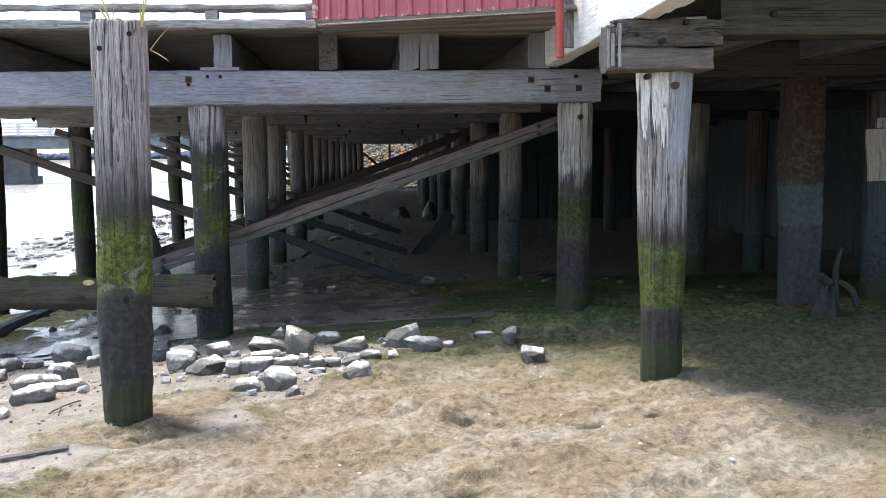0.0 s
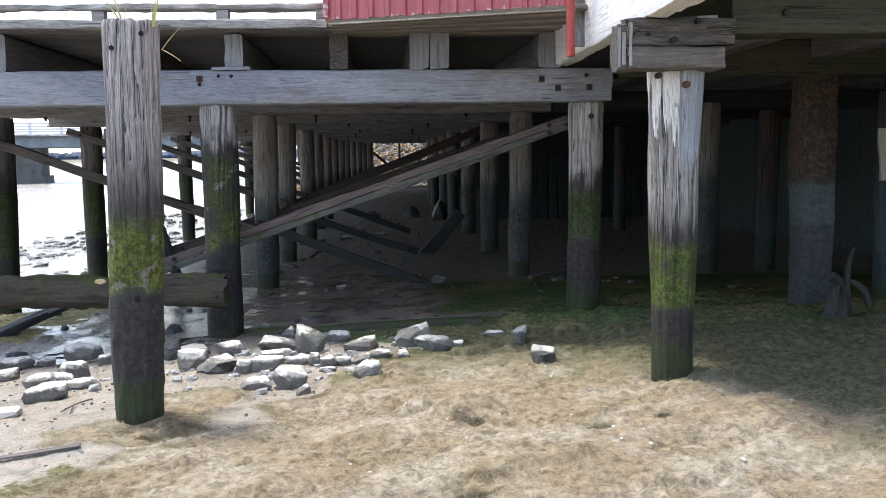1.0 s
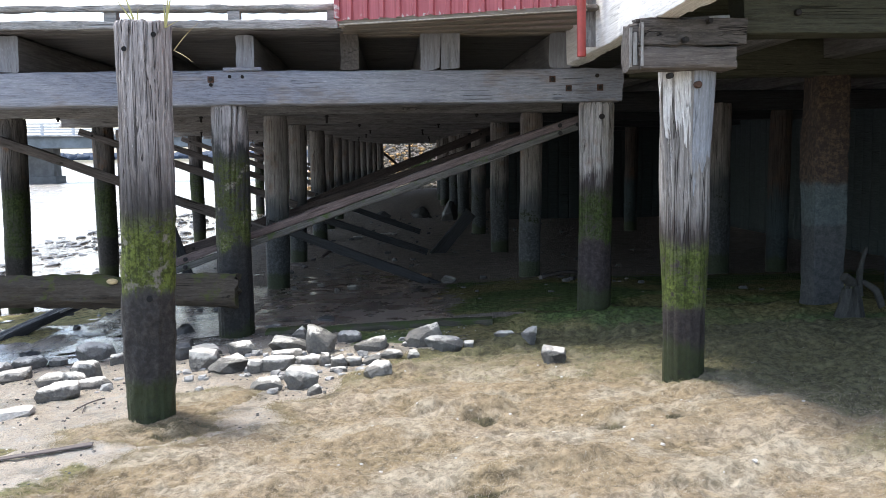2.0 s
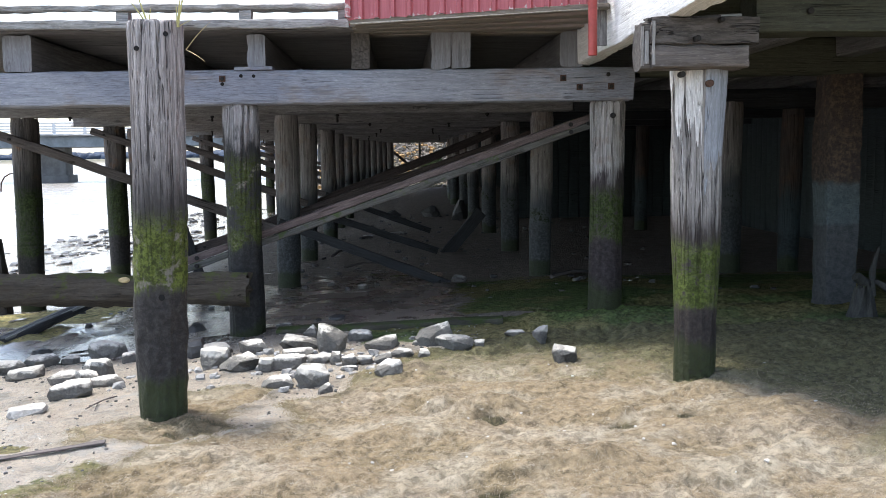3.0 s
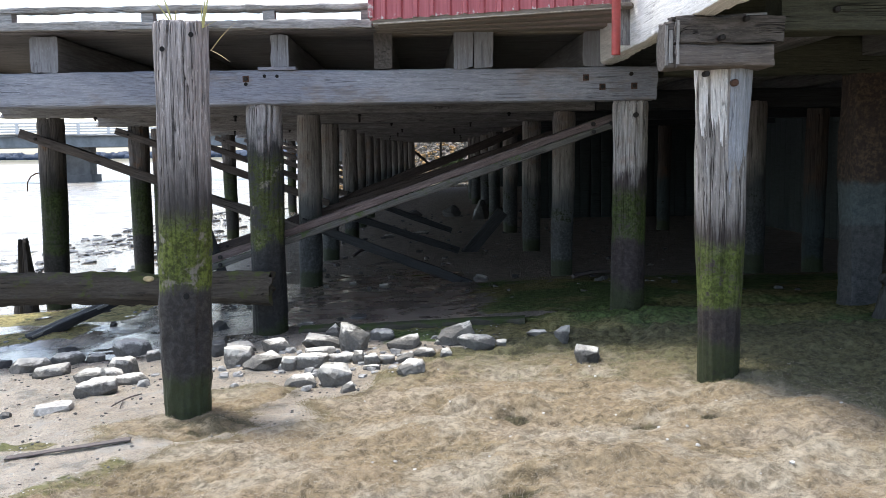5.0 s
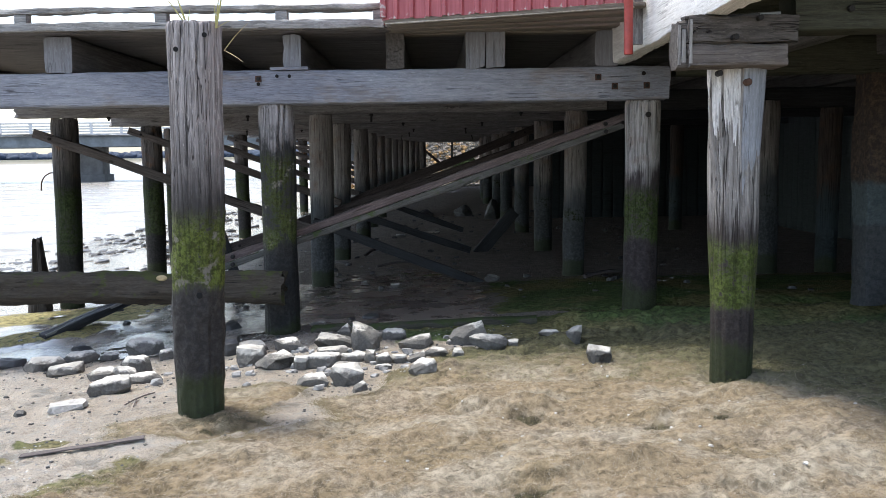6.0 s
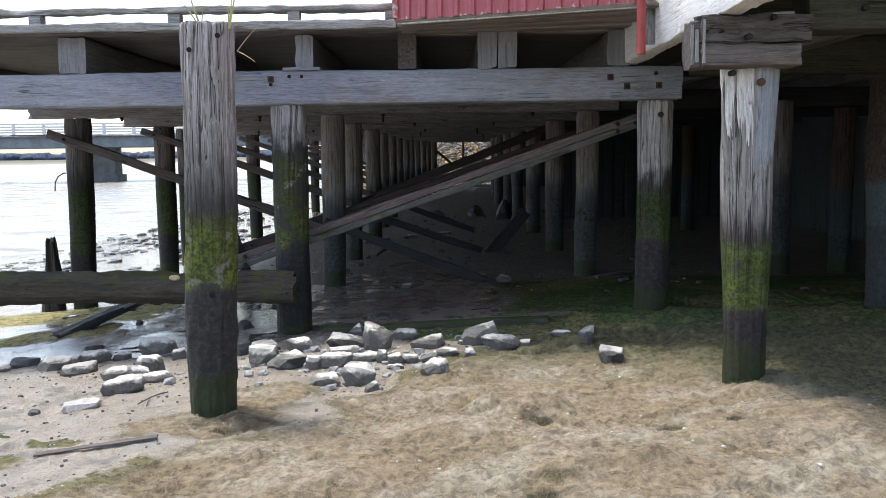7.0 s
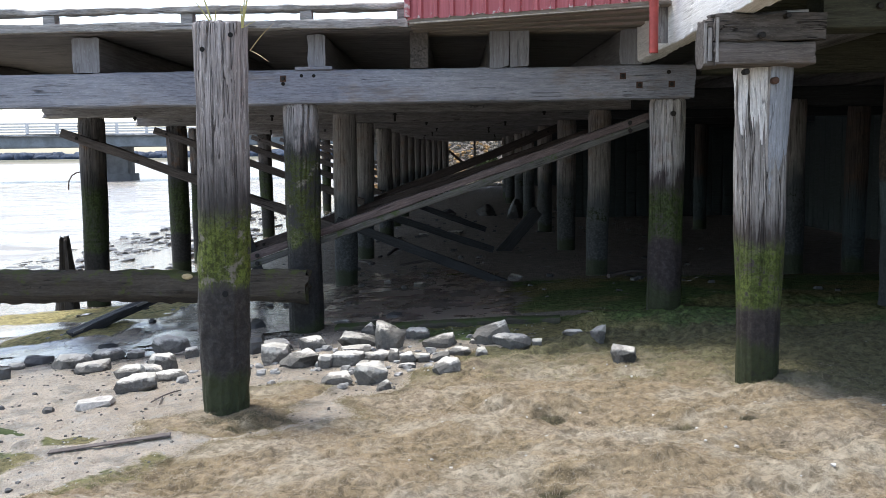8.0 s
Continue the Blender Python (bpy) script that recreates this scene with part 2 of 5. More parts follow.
# Rust-stained wood, darkened to hold the shade under the shed.
PILE_RUST_SHADE = pile_wood("rust stained pile wood, shade included", (0.10, 0.082, 0.075), (0.06, 0.05, 0.047), (0.03, 0.025, 0.024), (0.036, 0.048, 0.053), (0.05, 0.06, 0.03), 0.6, 1.15, 0.1, rust=0.16, dash=0.3, lichen=0.0)


POST_RUST = tide_post()


def plain(name, colour, rough=0.7, metallic=0.0, grain=18.0, vary=0.25, bump=0.15):
    m = Nodes(name)
    v = m.coords((1, 1, 1))
    n = m.noise(v, grain, 6, 0.65)
    big = m.noise(v, grain * 0.15, 4, 0.6)
    c = m.mix(m.band(n, 0.3, 0.7), tuple(k * (1 - vary) for k in colour), tuple(min(1, k * (1 + vary)) for k in colour))
    c = m.mix(m.math("MULTIPLY", m.band(big, 0.4, 0.7), 0.35), c, tuple(k * 0.7 for k in colour))
    return m.done(c, rough, m.bump(n, bump, 0.01), Metallic=metallic)


IRON = plain("rusty iron", (0.09, 0.05, 0.035), 0.8, 0.4, 60)
DARK_IRON = plain("black iron", (0.018, 0.016, 0.015), 0.7, 0.3, 60)
HOLE = plain("black bolt hole disc", (0.006, 0.006, 0.006), 0.95)
CONCRETE = plain("bridge concrete", (0.34, 0.35, 0.36), 0.9, 0, 1.2)
CONCRETE_DARK = plain("dark pier concrete", (0.12, 0.12, 0.12), 0.9, 0, 1.0)
STEEL_GIRDER = plain("grey blue girder paint", (0.15, 0.18, 0.21), 0.6, 0, 1.0)
WHITE_RAIL = plain("pale rail paint", (0.55, 0.56, 0.57), 0.6)
# Near-black in place of the unlit void that these added walls cover.
VOID_WALL = timber("near-black timber of added walls", (0.06, 0.075, 0.078), (0.042, 0.054, 0.056), (0.02, 0.025, 0.026), "z", crack=0.3)
PIPE_RED = plain("red pipe paint", (0.35, 0.055, 0.045), 0.5, 0, 9)
TRIM_PALE = plain("pale peeling trim", (0.45, 0.42, 0.38), 0.8, 0, 40, 0.4)
GRASS = plain("yellow grass", (0.40, 0.37, 0.15), 0.8, 0, 30)
STRAW = plain("dry straw", (0.45, 0.36, 0.20), 0.85, 0, 30)


def make_siding():
    m = Nodes("weathered red metal siding")
    v = m.coords((1, 1, 1), shift=False)
    streak = m.noise(m.coords((26, 26, 1.2), shift=False), 1.0, 6, 0.65)
    n = m.noise(v, 40, 5, 0.7)
    chip = m.noise(v, 14, 7, 0.75)
    z = m.add("SeparateXYZ", Vector=v).outputs["Z"]
    c = m.mix(m.band(streak, 0.3, 0.7), (0.29, 0.062, 0.074), (0.43, 0.12, 0.135))
    c = m.mix(m.math("MULTIPLY", m.band(n, 0.55, 0.8), 0.5), c, (0.42, 0.16, 0.16))
    low = m.band(z, 0.06, 0.0)
    c = m.mix(m.band(m.math("ADD", chip, m.math("MULTIPLY", low, 0.12)), 0.66, 0.70), c, (0.48, 0.44, 0.42))
    return m.done(c, 0.55, m.bump(chip, 0.2, 0.004))


SIDING = make_siding()


def make_rock():
    m = Nodes("pale grey rock with painted shade")
    v = m.coords((1, 1, 1))
    n = m.noise(v, 9, 9, 0.7)
    f = m.noise(v, 55, 5, 0.7)
    r = m.add("ObjectInfo").outputs["Random"]
    base = m.mix(r, (0.45, 0.43, 0.385), (0.67, 0.645, 0.585))
    c = m.mix(m.band(n, 0.36, 0.56), m.mix(0.6, base, (0.2, 0.2, 0.2)), base)
    c = m.mix(m.math("MULTIPLY", m.band(f, 0.54, 0.72), 0.35), c, (0.22, 0.22, 0.22))
    # Random dark patches, in place of faces turned from the sun.
    face = m.noise(v, 4.5, 2, 0.4)
    c = m.mix(m.math("MULTIPLY", m.band(face, 0.56, 0.62), 0.35), c, m.mix(m.band(f, 0.35, 0.65), (0.062, 0.06, 0.056), (0.165, 0.158, 0.145)))
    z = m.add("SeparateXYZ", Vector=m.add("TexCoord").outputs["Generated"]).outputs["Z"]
    # Darker lower half: shade on the stones' sides put into the colour.
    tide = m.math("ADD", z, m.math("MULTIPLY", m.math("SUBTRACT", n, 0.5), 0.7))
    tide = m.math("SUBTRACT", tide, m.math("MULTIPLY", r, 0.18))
    # Colour of that painted shade.
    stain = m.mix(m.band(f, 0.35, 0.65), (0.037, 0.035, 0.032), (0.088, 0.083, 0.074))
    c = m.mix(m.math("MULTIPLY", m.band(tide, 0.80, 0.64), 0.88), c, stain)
    chip = m.add("TexVoronoi", Vector=v, Scale=17.0).outputs["Distance"]
    h = m.math("ADD", m.math("ADD", m.math("MULTIPLY", n, 0.8), m.math("MULTIPLY", f, 0.25)), m.math("MULTIPLY", chip, 0.45))
    return m.done(c, 0.85, m.bump(h, 0.8, 0.02))


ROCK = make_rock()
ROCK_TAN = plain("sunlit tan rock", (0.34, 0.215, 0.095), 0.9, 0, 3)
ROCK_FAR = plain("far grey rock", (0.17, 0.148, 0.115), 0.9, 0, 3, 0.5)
ROCK_WET = plain("dark wet rock", (0.055, 0.055, 0.055), 0.45, 0, 12)


def make_ground():
    """Tidal flat: grey wet mud, a mat of dry sea grass, moss under the wharf. Attributes name which lies where."""
    m = Nodes("tidal flat")
    pos = m.add("NewGeometry").outputs["Position"]
    mat = m.add("Attribute", props={"attribute_name": "dry_mat"}).outputs["Fac"]
    moss = m.add("Attribute", props={"attribute_name": "moss"}).outputs["Fac"]
    water = m.add("Attribute", props={"attribute_name": "puddle"}).outputs["Fac"]
    far = m.add("Attribute", props={"attribute_name": "field"}).outputs["Fac"]
    olive = m.add("Attribute", props={"attribute_name": "olive"}).outputs["Fac"]
    ridge = m.add("Attribute", props={"attribute_name": "ridge"}).outputs["Fac"]
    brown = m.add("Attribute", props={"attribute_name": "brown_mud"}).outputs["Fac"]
    a = m.noise(pos, 1.1, 6, 0.6)
    b = m.noise(pos, 6.0, 7, 0.65)
    c_ = m.noise(pos, 42.0, 5, 0.7)
    hair = m.add("TexNoise", Vector=pos, Scale=16.0, Detail=8.0, Roughness=0.78, Distortion=0.35).outputs["Fac"]
    mud = m.mix(m.band(b, 0.3, 0.7), (0.45, 0.379, 0.297), (0.66, 0.57, 0.458))
    mud = m.mix(m.math("MULTIPLY", m.band(c_, 0.5, 0.7), 0.6), mud, (0.10, 0.095, 0.085))
    grit = m.noise(pos, 150.0, 3, 0.6)
    mud = m.mix(m.math("MULTIPLY", m.band(grit, 0.52, 0.66), 0.75), mud, (0.11, 0.105, 0.098))
    mud = m.mix(m.math("MULTIPLY", m.band(grit, 0.42, 0.32), 0.6), mud, (0.46, 0.45, 0.44))
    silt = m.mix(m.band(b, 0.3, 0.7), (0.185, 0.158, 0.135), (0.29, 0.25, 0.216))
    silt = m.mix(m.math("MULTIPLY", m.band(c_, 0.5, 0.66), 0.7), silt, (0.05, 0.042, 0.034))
    film = m.noise(pos, 3.1, 7, 0.68)
    mud = m.mix(m.math("MULTIPLY", m.band(film, 0.53, 0.61), 0.6), mud, m.mix(m.band(c_, 0.4, 0.6), (0.12, 0.115, 0.095), (0.25, 0.24, 0.215)))
    mud = m.mix(m.math("MULTIPLY", m.band(film, 0.43, 0.36), 0.65), mud, (0.46, 0.44, 0.405))
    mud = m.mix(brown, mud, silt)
    straw = m.mix(m.band(hair, 0.30, 0.68), (0.125, 0.096, 0.062), (0.345, 0.283, 0.20))
    # Dents are darkened: the shade of the hollows is put into the colour.
    dent_shade = m.band(m.math("ADD", ridge, m.math("MULTIPLY", m.math("SUBTRACT", hair, 0.5), 0.9)), 0.50, 0.20)
    straw = m.mix(m.math("MULTIPLY", dent_shade, 0.42), straw, m.mix(m.band(hair, 0.4, 0.6), (0.05, 0.04, 0.016), (0.17, 0.135, 0.065)))
    straw = m.mix(m.math("MULTIPLY", m.band(a, 0.48, 0.62), 0.55), straw, m.mix(m.band(hair, 0.40, 0.60), (0.18, 0.158, 0.138), (0.43, 0.385, 0.335)))
    tan = m.noise(pos, 2.3, 5, 0.6)
    straw = m.mix(m.math("MULTIPLY", m.band(tan, 0.50, 0.64), 0.4), straw, m.mix(m.band(hair, 0.40, 0.60), (0.075, 0.058, 0.032), (0.25, 0.20, 0.125)))
    straw = m.mix(m.math("MULTIPLY", m.band(b, 0.50, 0.70), 0.45), straw, m.mix(m.band(hair, 0.4, 0.6), (0.05, 0.038, 0.02), (0.16, 0.12, 0.068)))
    ash = m.noise(pos, 1.7, 6, 0.62)
    straw = m.mix(m.math("MULTIPLY", m.band(ash, 0.47, 0.61), 0.6), straw, m.mix(m.band(hair, 0.38, 0.6), (0.235, 0.22, 0.19), (0.48, 0.455, 0.41)))
    # Pits get their shade as colour too.
    pit = m.band(m.math("ADD", m.add("Attribute", props={"attribute_name": "pit"}).outputs["Fac"], m.math("MULTIPLY", m.math("SUBTRACT", hair, 0.5), 0.7)), 0.35, 0.6)
    straw = m.mix(m.math("MULTIPLY", pit, 0.85), straw, m.mix(m.band(hair, 0.4, 0.6), (0.035, 0.034, 0.016), (0.12, 0.11, 0.06)))
    clot = m.noise(pos, 3.4, 6, 0.7)
    straw = m.mix(m.math("MULTIPLY", m.band(clot, 0.60, 0.68), 0.55), straw, m.mix(m.band(hair, 0.38, 0.6), (0.055, 0.041, 0.024), (0.18, 0.14, 0.085)))
    straw = m.mix(1.0, straw, (1.0, 0.947, 0.835), "MULTIPLY")
    # Small dark flecks paint the shade of crevices in the mat.
    gaps = m.noise(m.add("Mapping", Vector=pos, Scale=(13, 24, 20)).outputs[0], 1.0, 5, 0.72)
    straw = m.mix(m.math("MULTIPLY", m.band(gaps, 0.42, 0.33), 0.75), straw, m.mix(m.band(hair, 0.4, 0.6), (0.055, 0.042, 0.022), (0.15, 0.118, 0.068)))
    straw = m.mix(m.math("MULTIPLY", m.band(gaps, 0.60, 0.70), 0.5), straw, (0.50, 0.455, 0.375))
    weed = m.mix(m.band(hair, 0.36, 0.62), (0.046, 0.043, 0.02), (0.16, 0.148, 0.075))
    weed = m.mix(m.band(m.math("ADD", m.math("MULTIPLY", a, 0.7), m.math("MULTIPLY", moss, 0.25)), 0.5, 0.6), weed, m.mix(m.band(hair, 0.36, 0.62), (0.030, 0.045, 0.014), (0.09, 0.13, 0.038)))
    # Olive weed colour; to the right it also holds the shed's shade.
    ol = m.math("ADD", olive, m.math("MULTIPLY", m.math("SUBTRACT", b, 0.5), 0.9))
    ol = m.band(m.math("ADD", ol, m.math("MULTIPLY", m.math("SUBTRACT", hair, 0.5), 0.8)), 0.18, 0.80)
    straw = m.mix(ol, straw, weed)
    straw = m.mix(m.band(c_, 0.735, 0.76), straw, (0.55, 0.53, 0.48))
    edge = m.math("ADD", mat, m.math("MULTIPLY", m.math("SUBTRACT", b, 0.5), 0.9))
    edge = m.math("ADD", edge, m.math("MULTIPLY", m.math("SUBTRACT", c_, 0.5), 0.4))
    isdry = m.band(edge, 0.47, 0.53)
    col = m.mix(isdry, mud, straw)
    green = m.mix(m.band(hair, 0.35, 0.65), (0.04, 0.058, 0.02), (0.13, 0.185, 0.062))
    green = m.mix(m.band(m.noise(pos, 0.7, 3, 0.5), 0.45, 0.58), green, m.mix(m.band(hair, 0.38, 0.6), (0.09, 0.082, 0.032), (0.26, 0.23, 0.10)))
    # Yellow moss, made paler to put the light it gets into colour.
    gold_lit = m.add("Attribute", props={"attribute_name": "gold_lit"}).outputs["Fac"]
    green = m.mix(m.math("MULTIPLY", gold_lit, m.band(b, 0.35, 0.5)), green, m.mix(m.band(hair, 0.36, 0.6), (0.20, 0.17, 0.065), (0.55, 0.47, 0.20)))
    mo = m.band(m.math("ADD", moss, m.math("MULTIPLY", m.math("SUBTRACT", b, 0.5), 1.1)), 0.5, 0.7)
    col = m.mix(mo, col, green)
    grassy = m.mix(m.band(a, 0.3, 0.7), (0.085, 0.085, 0.055), (0.13, 0.12, 0.08))
    col = m.mix(far, col, grassy)
    wet = m.band(m.math("ADD", water, m.math("MULTIPLY", m.math("SUBTRACT", b, 0.5), 0.8)), 0.48, 0.58)
    dryish = m.math("MAXIMUM", m.math("MAXIMUM", isdry, mo), far)
    wet = m.math("MULTIPLY", wet, m.math("SUBTRACT", 1.0, dryish))
    col = m.mix(m.math("MULTIPLY", wet, 0.5), col, (0.05, 0.042, 0.034))
    rough = m.mix(dryish, m.mix(wet, m.mix(brown, (0.33, 0.33, 0.33), (0.7, 0.7, 0.7)), (0.09, 0.09, 0.09)), (0.95, 0.95, 0.95))
    relief = m.math("ADD", m.math("MULTIPLY", b, 0.35), m.math("MULTIPLY", m.mix(isdry, m.math("ADD", m.math("MULTIPLY", c_, 1.7), m.math("MULTIPLY", grit, 0.35)), hair), 0.75))
    flat = m.math("SUBTRACT", 1.0, m.math("MULTIPLY", wet, 0.96))
    return m.done(col, rough, m.bump(m.math("MULTIPLY", relief, flat), 1.0, 0.05), Specular_IOR_Level=m.math("SUBTRACT", 0.5, m.math("MULTIPLY", brown, 0.4)))


GROUND = make_ground()


def make_film():
    m = Nodes("standing water")
    v = m.add("NewGeometry").outputs["Position"]
    n = m.noise(v, 16.0, 6, 0.7)
    # Pale mud tone, raised to make up for weak sky reflection.
    return m.done(m.mix(m.band(n, 0.35, 0.65), (0.27, 0.248, 0.22), (0.46, 0.43, 0.39)), 0.06, m.bump(n, 0.2, 0.02), Specular_IOR_Level=0.8)


FILM = make_film()


def make_silt_water():
    """Still water over brown silt, with a faint skin of dust."""
    m = Nodes("silty standing water")
    v = m.add("NewGeometry").outputs["Position"]
    n = m.noise(v, 2.2, 6, 0.65)
    fine = m.noise(v, 30.0, 4, 0.6)
    c = m.mix(m.band(n, 0.35, 0.65), (0.172, 0.135, 0.11), (0.238, 0.195, 0.163))
    return m.done(c, m.mix(m.band(n, 0.4, 0.6), (0.16, 0.16, 0.16), (0.42, 0.42, 0.42)), m.bump(m.math("ADD", n, m.math("MULTIPLY", fine, 0.2)), 0.2, 0.02), Specular_IOR_Level=0.35)


SILT_WATER = make_silt_water()


def make_water():
    m = Nodes("river water")
    v = m.add("NewGeometry").outputs["Position"]
    n = m.noise(v, 1.6, 4, 0.6)
    k = m.noise(v, 0.25, 3, 0.5)
    w = m.noise(m.add("Mapping", Vector=v, Scale=(0.3, 0.6, 1)).outputs[0], 1.0, 8, 0.75)
    # Tan silt, with the pale glare of the sky put into the colour.
    silt = m.mix(m.band(w, 0.42, 0.62), (0.36, 0.345, 0.32), (0.17, 0.145, 0.115))
    return m.done(silt, m.mix(m.band(w, 0.4, 0.6), (0.16, 0.16, 0.16), (0.4, 0.4, 0.4)), m.bump(m.math("ADD", n, m.math("MULTIPLY", k, 2.0)), 0.8, 0.12), Specular_IOR_Level=0.5)


WATER = make_water()


# ---- mesh helpers ----
def mesh_of(name, verts, faces, material, smooth=False):
    me = bpy.data.meshes.new(name)
    me.from_pydata([tuple(v) for v in verts], [], faces)
    me.materials.append(material)
    if smooth:
        me.polygons.foreach_set("use_smooth", [True] * len(me.polygons))
    me.update()
    return me


def thing(name, me, label, category, group="", kind="", m=None):
    ob = new(name, me)
    if m is not None:
        ob.matrix_basis = m
    return tagged(ob, label, category, group, kind)


def part(name, me, parent, label="", m=None):
    ob = new(name, me)
    ob.parent = parent
    if m is not None:
        ob.matrix_basis = m
    if label:
        tagged(ob, label)
    return ob


def rough_beam(length, width, height, seed, wear=0.006, steps=0, ragged=(0, 0), material=None, bow=0.0, round_=0.18, end=None):
    """A sawn timber along local x from 0, its corners worn round, its faces uneven; ragged: how far each end is eaten."""
    rnd = random.Random(seed)
    n = steps or max(4, int(length / 0.12))
    r = min(width, height) * round_ * 0.5
    w, h = width / 2, height / 2
    ring = []
    for sx, sz in ((1, -1), (1, 1), (-1, 1), (-1, -1)):
        a = [(w * sx, (h - r) * sz), ((w - 0.3 * r) * sx, (h - 0.3 * r) * sz), ((w - r) * sx, h * sz)]
        ring += a if sx * sz < 0 else a[::-1]
    # Put the ring in turning order and add points on the long faces.
    ring.sort(key=lambda p: math.atan2(p[1] / h, p[0] / w))
    full = []
    for i, p in enumerate(ring):
        q = ring[(i + 1) % len(ring)]
        full.append(p)
        if math.dist(p, q) > r * 1.5:
            full += [(p[0] + (q[0] - p[0]) * t, p[1] + (q[1] - p[1]) * t) for t in (0.33, 0.67)]
    k = len(full)
    verts, faces = [], []
    off = Vector((rnd.random() * 90, rnd.random() * 90, rnd.random() * 90))
    for i in range(n + 1):
        x = length * i / n
        sag = bow * math.sin(math.pi * i / n)
        for y, z in full:
            d = noise.noise(Vector((x * 1.3, y * 7, z * 7)) + off) * wear * 1.6 + noise.noise(Vector((x * 9, y * 22, z * 22)) + off) * wear
            s = 1 + d / max(0.04, min(w, h))
            xx = x
            if i == 0 and ragged[0]:
                xx += ragged[0] * (0.5 + 0.9 * noise.noise(Vector((3, y * 14, z * 26)) + off))
            if i == n and ragged[1]:
                xx -= ragged[1] * (0.5 + 0.9 * noise.noise(Vector((8, y * 14, z * 26)) + off))
            verts.append((xx, y * s, z * s + sag))
    for i in range(n):
        for j in range(k):
            a, b = i * k + j, i * k + (j + 1) % k
            faces.append((a, a + k, b + k, b))
    for i, rev in ((0, False), (n, True)):
        c = len(verts)
        verts.append((sum(verts[i * k + j][0] for j in range(k)) / k, 0, bow * math.sin(math.pi * i / n)))
        for j in range(k):
            a, b = i * k + j, i * k + (j + 1) % k
            faces.append((a, c, b) if rev else (a, b, c))
    me = mesh_of("timber", verts, [f[::-1] for f in faces], material, True)
    if end:
        me.materials.append(end)
        for p in me.polygons[n * k:]:
            p.material_index = 1
    me.set_sharp_from_angle(angle=radians(38))
    return me


def between(a, b, roll=0.0):
    """The pose of a timber whose local x runs from a to b, its local z as upright as can be."""
    a, b = Vector(a), Vector(b)
    x = (b - a).normalized()
    y = Vector((0, 0, 1)).cross(x).normalized() if abs(x.z) < 0.999 else Vector((0, 1, 0))
    z = x.cross(y)
    m = Matrix((x, y, z)).transposed().to_4x4()
    return Matrix.Translation(a) @ m @ pose(0, 0, 0, roll)


def beam(name, a, b, width, height, material, label, category="beam", group="", seed=1, **rest):
    length = (Vector(b) - Vector(a)).length
    me = rough_beam(length, width, height, seed, material=material, **rest)
    return thing(name, me, label, category, group, m=between(a, b))


def cylinder(r, depth, material, sides=12, bevel=0.25):
    """A bolt or pipe along local y, from 0 towards -y, its rim worn."""
    e = r * bevel
    rows = ((r, 0.0), (r, -depth + e), (r - e, -depth))
    verts = [(q * math.cos(math.tau * i / sides), y, q * math.sin(math.tau * i / sides)) for q, y in rows for i in range(sides)]
    faces = [(j * sides + i, j * sides + (i + 1) % sides, (j + 1) * sides + (i + 1) % sides, (j + 1) * sides + i) for j in range(2) for i in range(sides)]
    faces.append(tuple(range(2 * sides, 3 * sides)))
    return mesh_of("bolt", verts, faces, material)


def pile_mesh(z0, z1, r0, r1, seed, material, sides=30, rows=44, crack=0.035, lean=(0.0, 0.0), broken=0.0, wear=0.012, splits=7, gape=0.13, foot=0.0):
    """A round timber pile over local z, with deep drying cracks above and a swollen, eroded shaft below."""
    rnd = random.Random(seed)
    off = Vector((rnd.random() * 80, rnd.random() * 80, rnd.random() * 80))
    cracks = [(rnd.random() * math.tau, rnd.uniform(0.25, 0.62), rnd.uniform(0.5, 1.0)) for _ in range(splits)]
    verts, faces = [], []
    for j in range(rows + 1):
        t = j / rows
        z = z0 + (z1 - z0) * t
        r = r0 + (r1 - r0) * t
        cx, cy = lean[0] * t, lean[1] * t
        for i in range(sides):
            a = math.tau * i / sides
            d = noise.noise(Vector((math.cos(a) * 1.2, math.sin(a) * 1.2, z * 0.9)) + off) * wear * 1.3
            d += noise.noise(Vector((math.cos(a) * 5, math.sin(a) * 5, z * 2.2)) + off) * wear * 0.6
            for at, start, deep in cracks:
                gap = abs((a - at + math.pi + 0.25 * math.sin(z * 2 + at)) % math.tau - math.pi)
                if gap < gape and t > 1 - start:
                    d -= crack * deep * (1 - gap / gape) * min(1, (t - 1 + start) * 3)
            if foot:
                d += 0.003 * (1 if z > foot + 0.012 * noise.noise(Vector((a * 2, 1, 0)) + off) else -0.6) * (1 if z < 0.85 else 0)
                d += 0.011 * noise.noise(Vector((math.cos(a) * 3, math.sin(a) * 3, z * 7)) + off) * (1 if z < 1.3 else 0.3)
            zz = z
            if j == rows:
                zz += (0.5 * noise.noise(Vector((math.cos(a) * 3, math.sin(a) * 3, 7)) + off)) * max(0.03, broken * 3.0)
                d -= 0.012
            verts.append((cx + (r + d) * math.cos(a), cy + (r + d) * math.sin(a), zz))
    for j in range(rows):
        for i in range(sides):
            a, b = j * sides + i, j * sides + (i + 1) % sides
            faces.append((a, b, b + sides, a + sides))
    c = len(verts)
    verts.append((lean[0], lean[1], z1 - 0.02 + broken * 0.6))
    for i in range(sides):
        faces.append((rows * sides + i, rows * sides + (i + 1) % sides, c))
    me = mesh_of("pile", verts, faces, material, True)
    me.set_sharp_from_angle(angle=radians(50))
    return me


